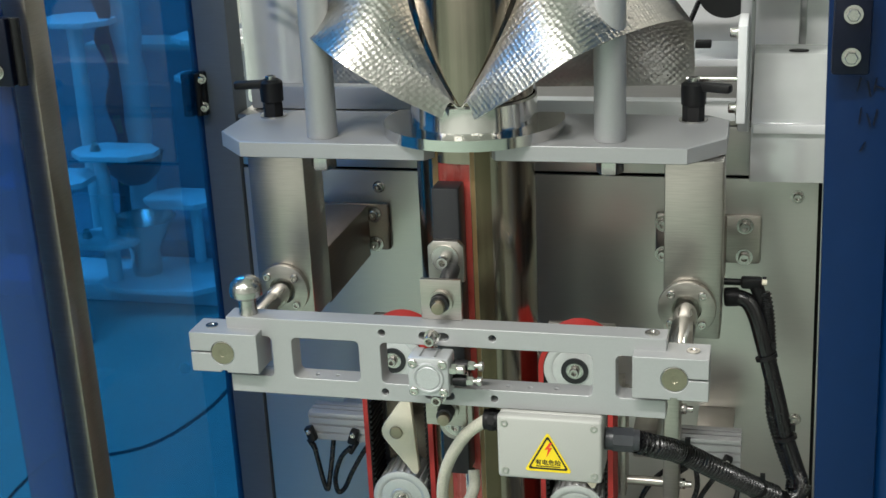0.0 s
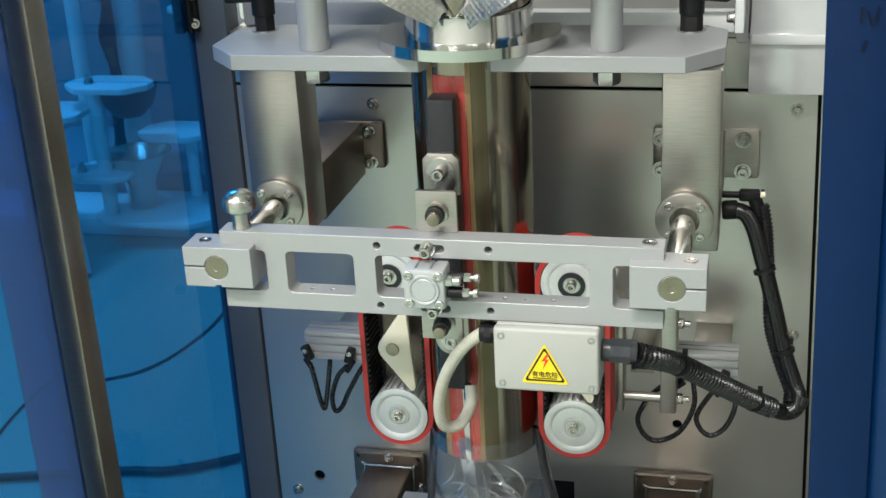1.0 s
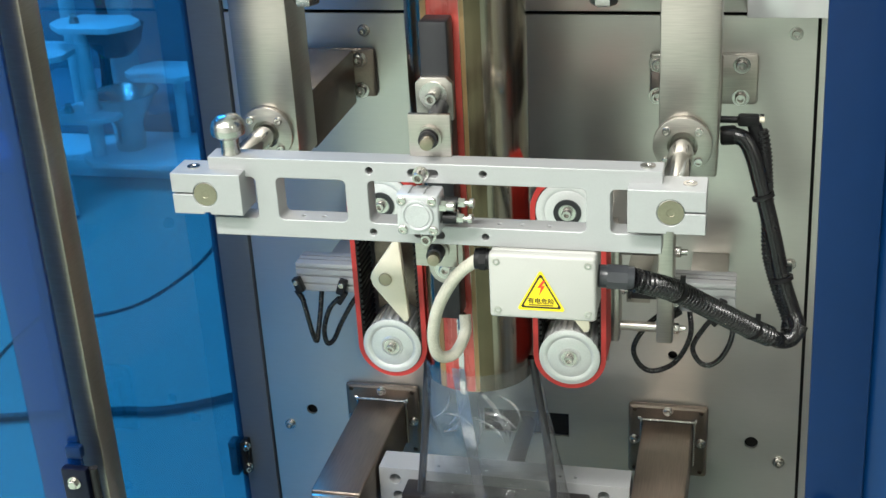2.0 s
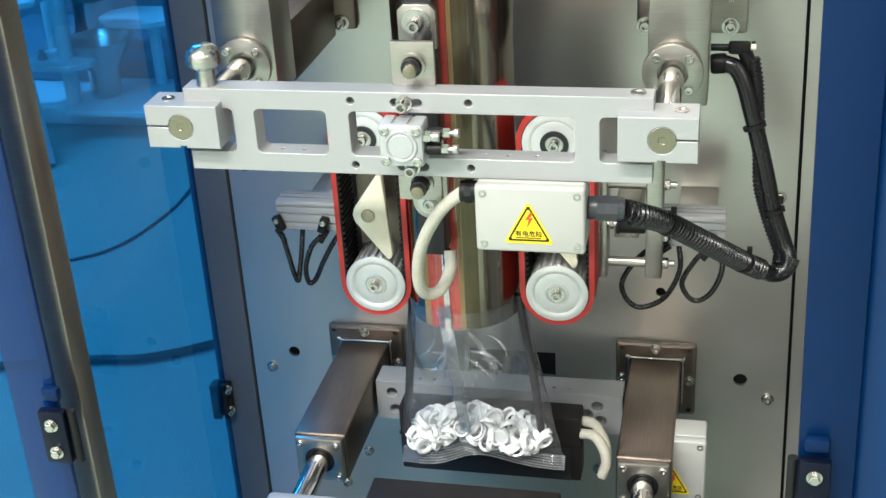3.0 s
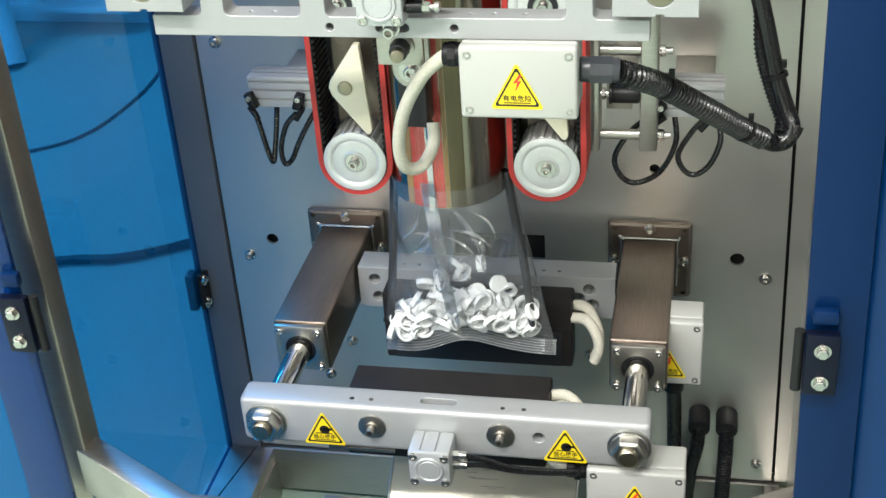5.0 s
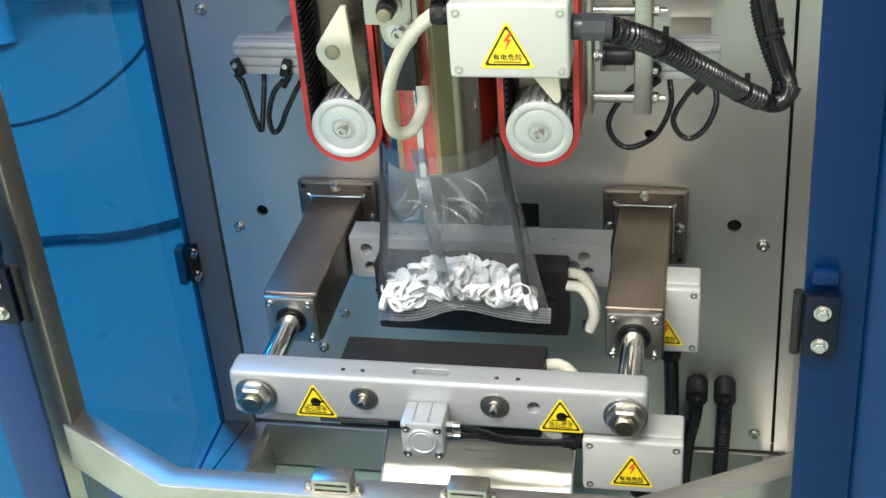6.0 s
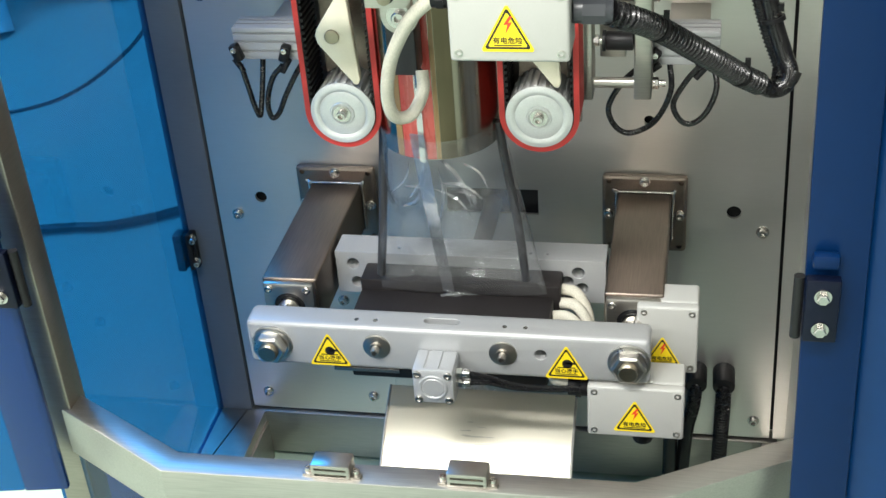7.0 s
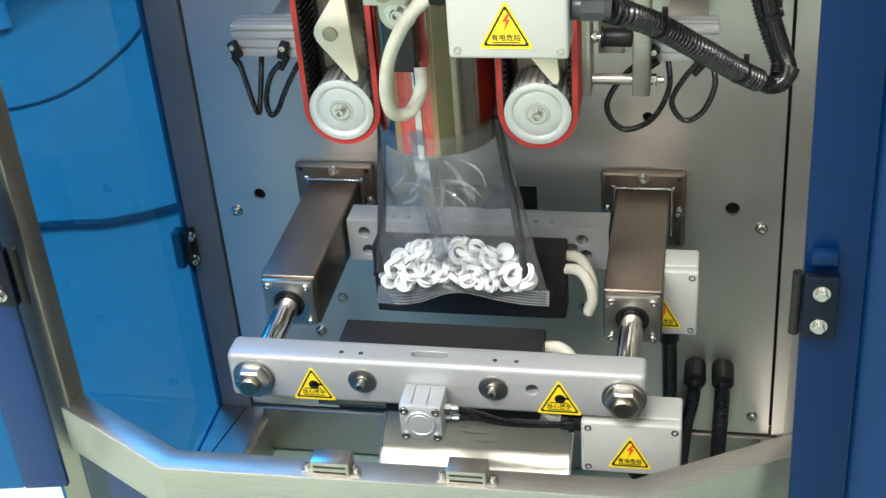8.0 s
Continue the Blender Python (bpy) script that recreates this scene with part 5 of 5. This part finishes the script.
def film_bag(label):
    b = thing("film_bag", (TX, SY, SZ), label, "film bag", "film bags")
    part("film", loft(SZ + PULL - 0.004, SZ + 0.006, 20, lambda s: mix_of(TR + 0.004, 0.0925, s), lambda s: mix_of(0.030, 0.003, s ** 2.5), lambda s: mix_of(TY, SY, s), 48, 0.010), BAGFILM, b)
    return b, part("end_seal", seal_strip(), SEAL, b, "ribbed heat seal across the film")


# each bag with the times at which its seal is welded, at which it is drawn down and at which it falls
FILLED = "clear film bag filled with white plastic rings"
BAGS = [(film_bag(FILLED), 1.55, 3.5, 4.78), (film_bag(FILLED), 4.2, 6.06, 7.42), (film_bag(FILLED), 6.8, 9.5, 12.0)]


def ring_mesh(r, w, t, gap):
    n = 22
    bm, rows = bmesh.new(), []
    for k in range(n + 1):
        q = radians(gap / 2 + (360 - gap) * k / n)
        c, s = math.cos(q), math.sin(q)
        rows.append([bm.verts.new((rr * c, rr * s, z)) for rr, z in ((r, -w / 2), (r, w / 2), (r - t, w / 2), (r - t, -w / 2))])
    for a, b in zip(rows, rows[1:]):
        for j in range(4):
            bm.faces.new((a[j], a[(j + 1) % 4], b[(j + 1) % 4], b[j]))
    bm.faces.new(rows[0])
    bm.faces.new(rows[-1][::-1])
    # raised lip round one edge
    lip = lathe([(r - 0.0002, w / 2 - 0.0012), (r + 0.0010, w / 2 - 0.0010), (r + 0.0010, w / 2), (r - 0.0002, w / 2)], n)
    bm = join(bm, lip)
    bmesh.ops.recalc_face_normals(bm, faces=bm.faces)
    return mesh_of(bm, "ring", RINGMAT)


def cap_mesh():
    return mesh_of(lathe([(0, 0.0008), (0.0090, 0.0008), (0.0096, 0), (0.0096, -0.005), (0.0086, -0.005), (0.0084, -0.0004), (0, -0.0006)], 22), "ring", RINGMAT)


RING_MESHES = [ring_mesh(0.0100, 0.0056, 0.0019, 1), ring_mesh(0.0096, 0.0048, 0.0017, 1), ring_mesh(0.0092, 0.0066, 0.0020, 1), cap_mesh()]


def ring_pile(seed, label):
    rng = random.Random(seed)
    p = thing("ring_pile", (TX, SY, SZ), label, "plastic rings", "ring piles")
    rings = []
    for i in range(150):
        layer = 0 if i < 60 else 1 if i < 115 else 2
        halfw = (0.080, 0.077, 0.064)[layer]
        x = 0.008 + rng.uniform(-halfw, halfw)
        arch = 0.012 * math.exp(-((x + 0.000) / 0.035) ** 2) + 0.0035 * (x / 0.08)
        z = 0.019 + arch + layer * 0.0140 + rng.uniform(-0.002, 0.003)
        y = rng.uniform(-0.013, 0.010) * (1.0, 1.2, 1.0)[layer]
        ob = new("ring", RING_MESHES[rng.choice((0, 0, 1, 2, 2, 3, 3, 3))])
        ob.parent = p
        home = pose(x, y, z, rng.uniform(25, 155), rng.uniform(-50, 50), rng.uniform(0, 360))
        q = rng.uniform(0, 6.283)
        r = 0.038 * math.sqrt(rng.random())
        start = pose(r * math.cos(q), r * math.sin(q), 0.33 + rng.uniform(0, 0.14), rng.uniform(0, 360), 0, rng.uniform(0, 360))
        rings.append((ob, start, home, rng.uniform(0, 0.13)))
    return p, rings


PILES = [(ring_pile(3, "white plastic rings heaped in the clear film bag"), 2.10, 3.5, 4.78), (ring_pile(7, "white plastic rings heaped in the clear film bag"), 4.74, 6.06, 7.42),
         (ring_pile(11, "white plastic rings heaped in the clear film bag"), 7.345, 9.5, 12.0)]


# ---- what stands behind: parts above the shelf, and the next machine seen through the window ----
sr = thing("film_rollers", (0.2, 0.36, 1.458), "steel film rollers between plates above the shelf", "roller unit")
part("side_plate", box(0.252, 0.261, 0.045, 0.12, 1.487, 1.586, 0.001), PAINT, sr)
part("side_plate", box(0.252, 0.264, 0.121, 0.44, 1.459, 1.80, 0.002), ALU, sr)
for py, pz in ((0.07, 1.497), (0.07, 1.575), (0.19, 1.60), (0.19, 1.66)):
    part("plate_screw", cap_screw((0.2515 if pz < 1.59 else 0.2645, py, pz), (-1 if pz < 1.59 else 1, 0, 0), 0.005, 0.007, 0.007), BOLT, sr)
for y, z, r in ((0.35, 1.572, 0.006), (0.35, 1.59, 0.006), (0.36, 1.66, 0.014), (0.34, 1.72, 0.012)):
    part("roller", cyl((0.265, y, z), (0.352, y, z), r, seg=28), CHROME, sr)
    part("roller", cyl((-0.20, y + 0.02, z + 0.02), (0.251, y + 0.02, z + 0.02), r + 0.004, seg=28), CHROME, sr)
part("roller_plate", box(0.318, 0.326, 0.40, 0.46, 1.46, 1.80, 0.002), ALU, sr)
part("motor", lathe([(0, 0), (0.030, 0), (0.034, 0.004), (0.034, 0.05), (0.030, 0.056), (0.030, 0.085), (0, 0.085)], 40, pose(0.236, 0.232, 1.606, 90)), BLACK, sr, "round black motor")
part("motor_cable", sweep([(0.205, 0.20, 1.585), (0.196, 0.18, 1.565), (0.185, 0.17, 1.55)], 0.003, 8, 6), HOSE, sr)
part("sensor", box(0.205, 0.222, 0.14, 0.155, 1.545, 1.552, 0.001), BLACK, sr)
part("crossbar", box(0.03, 0.25, 0.115, 0.135, 1.472, 1.493, 0.001), PAINT, sr, "white painted crossbar")
part("crossbar", box(0.03, 0.25, 0.19, 0.30, 1.515, 1.523, 0.001), PAINT, sr)
part("crossbar", box(-0.33, 0.02, 0.20, 0.22, 1.459, 1.487, 0.002), ALU, sr)
part("thin_rail", cyl((0.20, 0.09, 1.523), (0.251, 0.09, 1.523), 0.003, seg=16), CHROME, sr)
cv = thing("cover_box", (0.305, 0.2, 1.459), "glossy grey sloping cover with an oval hole", "machine cover")
part("cover", prism([(0.148, 1.396), (0.148, 1.462), (0.152, 1.466), (0.245, 1.519), (0.30, 1.519), (0.30, 1.459), (0.17, 1.459), (0.17, 1.396)], "x", 0.266, 0.352, 0.001), COVER, cv)
# black disc on the cover paints the dark inside of the hole
part("oval_hole_shade", lathe([(0, 0), (0.011, 0), (0.011, 0.0012), (0, 0.0012)], 32, pose(0.315, 0.258, 1.5195) @ Matrix.Diagonal((1.0, 0.6, 1.0, 1.0))), DARK, cv)
part("edge_strip", box(0.268, 0.35, 0.1425, 0.147, 1.452, 1.462, 0.001), PAINT, cv)
ah = thing("air_hose", (-0.246, 0.02, 1.30), "thin black air hose with a push-in fitting", "hose")
part("tube", sweep([(-0.250, 0.03, 1.475), (-0.247, 0.015, 1.43), (-0.246, 0.012, 1.38), (-0.2445, 0.010, 1.335)], 0.0026, 8, 8), HOSE, ah)
part("fitting", join(cyl((-0.2445, 0.010, 1.337), (-0.244, 0.010, 1.318), 0.0052, seg=20, bevel=0.0008), hex_nut((-0.244, 0.010, 1.318), (0, 0, -1), 0.005, 0.006)), BLACK, ah)
lt = thing("tall_housing", (-0.28, 0.3, 1.458), "steel column housing with thin black hoses", "housing")
part("housing", cyl((-0.302, 0.275, 1.4585), (-0.302, 0.275, 2.05), 0.058, seg=36), COVER, lt)
for dz in (0.0, 0.015):
    part("hose", sweep([(-0.30, 0.19, 1.60 + dz), (-0.26, 0.16, 1.62 + dz), (-0.21, 0.16, 1.60 + dz), (-0.17, 0.2, 1.56 + dz)], 0.003, 8, 6), HOSE, lt)


def neighbour():
    n = thing("neighbour_machine", (-2.2, 3.2, 0), "pale second machine with plates and columns seen through the blue window", "machine")
    part("plinth", box(-2.75, -1.25, 3.02, 3.9, 0.0, 0.07, 0.01), PAINT, n)
    part("rear_plinth", box(-2.75, -1.25, 3.30, 3.9, 0.071, 0.16, 0.01), BLUEGREY, n)
    part("back_panel", box(-2.95, -1.0, 3.95, 4.0, 0.0, 2.6), BLUEGREY, n, "blue-grey cabinet wall")
    for x, y, z, w, d in ((-2.05, 2.92, 0.585, 0.33, 0.20), (-2.30, 2.80, 0.50, 0.36, 0.26), (-2.12, 2.90, 0.25, 0.26, 0.22), (-1.90, 3.12, 0.345, 0.30, 0.22), (-1.93, 2.92, 0.075, 0.48, 0.36), (-2.30, 3.2, 1.02, 0.30, 0.26), (-1.80, 3.35, 0.93, 0.34, 0.24), (-1.84, 3.35, 0.78, 0.26, 0.20)):
        c = min(0.07, w * 0.22)
        part("plate", prism([(x - w / 2 + c, y), (x + w / 2 - c, y), (x + w / 2, y + c), (x + w / 2, y + d - c), (x + w / 2 - c, y + d), (x - w / 2 + c, y + d), (x - w / 2, y + d - c), (x - w / 2, y + c)], "z", z, z + 0.022, 0.003), PAINT, n)
    for x, y, r, z0, z1 in ((-2.105, 3.0, 0.028, 0.10, 0.585), (-1.86, 3.24, 0.022, 0.097, 0.345), (-2.30, 2.95, 0.03, 0.10, 0.50), (-2.32, 3.32, 0.03, 0.16, 1.02), (-1.80, 3.46, 0.04, 0.16, 0.93)):
        part("rod", cyl((x, y, z0), (x, y, z1), r, seg=20), PAINT, n)
    for x, y, z in ((-2.12, 3.0, 0.607), (-2.19, 2.98, 0.272), (-2.33, 2.92, 0.522)):
        part("plate_knob", join(cyl((x, y, z), (x, y, z + 0.02), 0.02, 0.014, 16), cyl((x, y, z + 0.02), (x, y, z + 0.034), 0.011, seg=12)), BOLT, n)
    part("funnel", lathe([(0.050, 0), (0.056, 0), (0.060, 0.10), (0.13, 0.22), (0.12, 0.22), (0.05, 0.10), (0.05, 0)], 32, pose(-2.02, 3.10, 0.0975)), BOLT, n)
    part("bowl", lathe([(0, 0), (0.05, 0.01), (0.09, 0.05), (0.11, 0.12), (0, 0.12)], 32, pose(-2.00, 3.06, 0.463)), BLACK, n)
    part("column", cyl((-2.09, 2.62, 0.0), (-2.20, 2.78, 0.46), 0.07, 0.055, seg=32), PAINT, n)
    part("clear_hopper", lathe([(0.045, 0.16), (0.060, 0.3), (0.062, 0.46), (0.052, 0.50), (0.068, 0.56), (0.075, 0.80), (0.060, 0.88), (0.07, 0.94), (0.08, 1.3), (0, 1.3)], 32, pose(-2.17, 3.42, 0)), PAINT, n, "pale bulging hopper")
    part("hood", box(-1.75, -1.4, 3.4, 3.8, 1.0, 1.5, 0.03), WHITE, n)
    part("shelf", box(-2.5, -1.6, 3.7, 3.9, 0.84, 0.87, 0.004), WHITE, n)
    part("low_table", box(-2.75, -2.42, 2.0, 2.4, 0.45, 0.48, 0.006), WHITE, n)
    part("table_leg", cyl((-2.55, 2.2, 0.0), (-2.55, 2.2, 0.45), 0.04, seg=20), WHITE, n)


def red_reflection_strip():
    """Red strip with yellow patches before the pale hopper, modelled for a reflection in the acrylic."""
    e = thing("red_reflection_strip", (-2.18, 3.30, 0.25), "red strip with yellow patches standing for a reflection in the window", "ribbon")
    line = smooth_path([(-2.20, 3.30, 1.16), (-2.175, 3.30, 1.05), (-2.195, 3.30, 0.97), (-2.165, 3.30, 0.84), (-2.18, 3.30, 0.70), (-2.165, 3.30, 0.56), (-2.18, 3.30, 0.45), (-2.19, 3.30, 0.25)], 8)
    for name, lo, hi, y, w, m in (("strip", 0, len(line), 0.0, 0.030, SIGNAL), ("patch", 18, 23, -0.004, 0.016, YELLOW), ("patch", 34, 39, -0.004, 0.016, YELLOW), ("patch", 48, 52, -0.004, 0.016, YELLOW)):
        bm, rows = bmesh.new(), []
        for k, p in enumerate(line[lo:hi]):
            h = w * (1 + 0.25 * math.sin((k + lo) * 0.45))
            rows.append([bm.verts.new(p + Vector((-h, y, 0))), bm.verts.new(p + Vector((h, y, 0.006)))])
        for a, b in zip(rows, rows[1:]):
            bm.faces.new((a[0], a[1], b[1], b[0]))
        bmesh.ops.solidify(bm, geom=bm.faces[:], thickness=0.002)
        part(name, bm, m, e)


red_reflection_strip()
neighbour()
solo("floor_cable", sweep([(-1.9, 1.25, 0.012), (-1.341, 1.398, 0.012), (-1.173, 1.429, 0.012), (-1.013, 1.522, 0.012), (-0.8, 1.7, 0.012)], 0.012, 10, 10), HOSE, "black cable lying in a curve on the floor", "cable")
solo("hanging_cable", sweep([(-1.15, 0.38, 0.0035), (-1.12, 0.38, 0.10), (-0.98, 0.375, 0.62), (-0.80, 0.37, 0.845), (-0.703, 0.37, 0.861), (-0.619, 0.37, 0.887), (-0.541, 0.37, 0.935), (-0.478, 0.37, 0.994), (-0.43, 0.38, 1.085), (-0.3495, 0.40, 1.30)], 0.0030, 10, 10), HOSE, "thin black cable that hangs from the machine housing to the floor", "cable")


# ---- what moves ----
def jaw_rows(base, travel):
    opening = ((0, 1), (1.25, 1), (1.35, 0.7), (1.45, 0.3), (1.55, 0.04), (1.65, 0), (2.05, 0), (2.2, 0.5), (2.35, 0.95), (2.45, 1), (3.88, 1), (4.0, 0.66), (4.1, 0.3), (4.2, 0.06), (4.3, 0),
               (4.7, 0), (4.85, 0.5), (4.95, 0.9), (5.05, 1), (6.53, 1), (6.6, 0.9), (6.7, 0.5), (6.8, 0.13), (6.9, 0), (7.35, 0), (7.4, 0.1), (7.5, 0.52), (7.6, 0.9), (7.7, 1), (8, 1))
    return [(t, pose(base.x, base.y + travel * (1 - o), base.z)) for t, o in opening]


def drops(pull, fall, z=0.0):
    """Down by one bag length as the belts draw, then off the jaws and down the chute."""
    rows = [(pull, 0.0), (pull + 0.08, -0.045), (pull + 0.16, -0.135), (pull + 0.24, -PULL), (fall, -PULL), (fall + 0.12, -PULL - 0.06), (fall + 0.3, -PULL - 0.20)]
    return [(t, d) for t, d in rows]


def motions():
    walk(fj, jaw_rows(fj.location.copy(), 0.0615))
    walk(rj, jaw_rows(rj.location.copy(), -0.0605))
    for (bag, seal), weld, pull, fall in BAGS:
        b = bag.location.copy()
        if pull < 8:
            rows = [(0, pose(*b))] + [(t, pose(b.x, b.y, b.z + d)) for t, d in drops(pull, fall)] + [(8.05, pose(b.x, b.y, b.z - PULL - 0.2))]
            walk(bag, rows)
        # the weld comes in with the front jaw's block and stays on the film
        walk(seal, [(0, pose(0, -0.094, -0.033)), (weld - 0.35, pose(0, -0.094, -0.033)), (weld + 0.08, pose(0, -0.034, -0.033)), (weld + 0.2, pose(0, -0.006, -0.012)), (weld + 0.3, pose(0, 0, 0)), (8.05, pose(0, 0, 0))])
    for (pile, rings), drop, pull, fall in PILES:
        for ob, start, home, late in rings:
            d0 = drop + late
            rows = [(0, start), (d0, start)]
            for k, f in ((0.06, 0.12), (0.11, 0.5), (0.15, 0.93)):
                rows.append((d0 + k, Matrix.LocRotScale(start.translation.lerp(home.translation, f), start.to_quaternion().slerp(home.to_quaternion(), f), None)))
            rows.append((d0 + 0.18, home))
            if pull < 8:
                rows += [(t, Matrix.Translation((0, 0, d)) @ home) for t, d in drops(pull, fall)]
            rows.append((max(8.05, rows[-1][0] + 0.1), rows[-1][1]))
            walk(ob, rows)
    for s, (unit, pulleys) in zip((-1, 1), UNITS):
        for p in pulleys:
            b = p.location.copy()
            rows, turned = [(0, 0.0)], 0.0
            for t in (0.86, 3.5, 6.06):
                for k in range(5):
                    rows.append((t + 0.06 * k, turned + 72 * k))
                turned += 288
            rows.append((8, turned))
            walk(p, [(t, pose(b.x, b.y, b.z, 0, s * a, 0)) for t, a in rows])


motions()
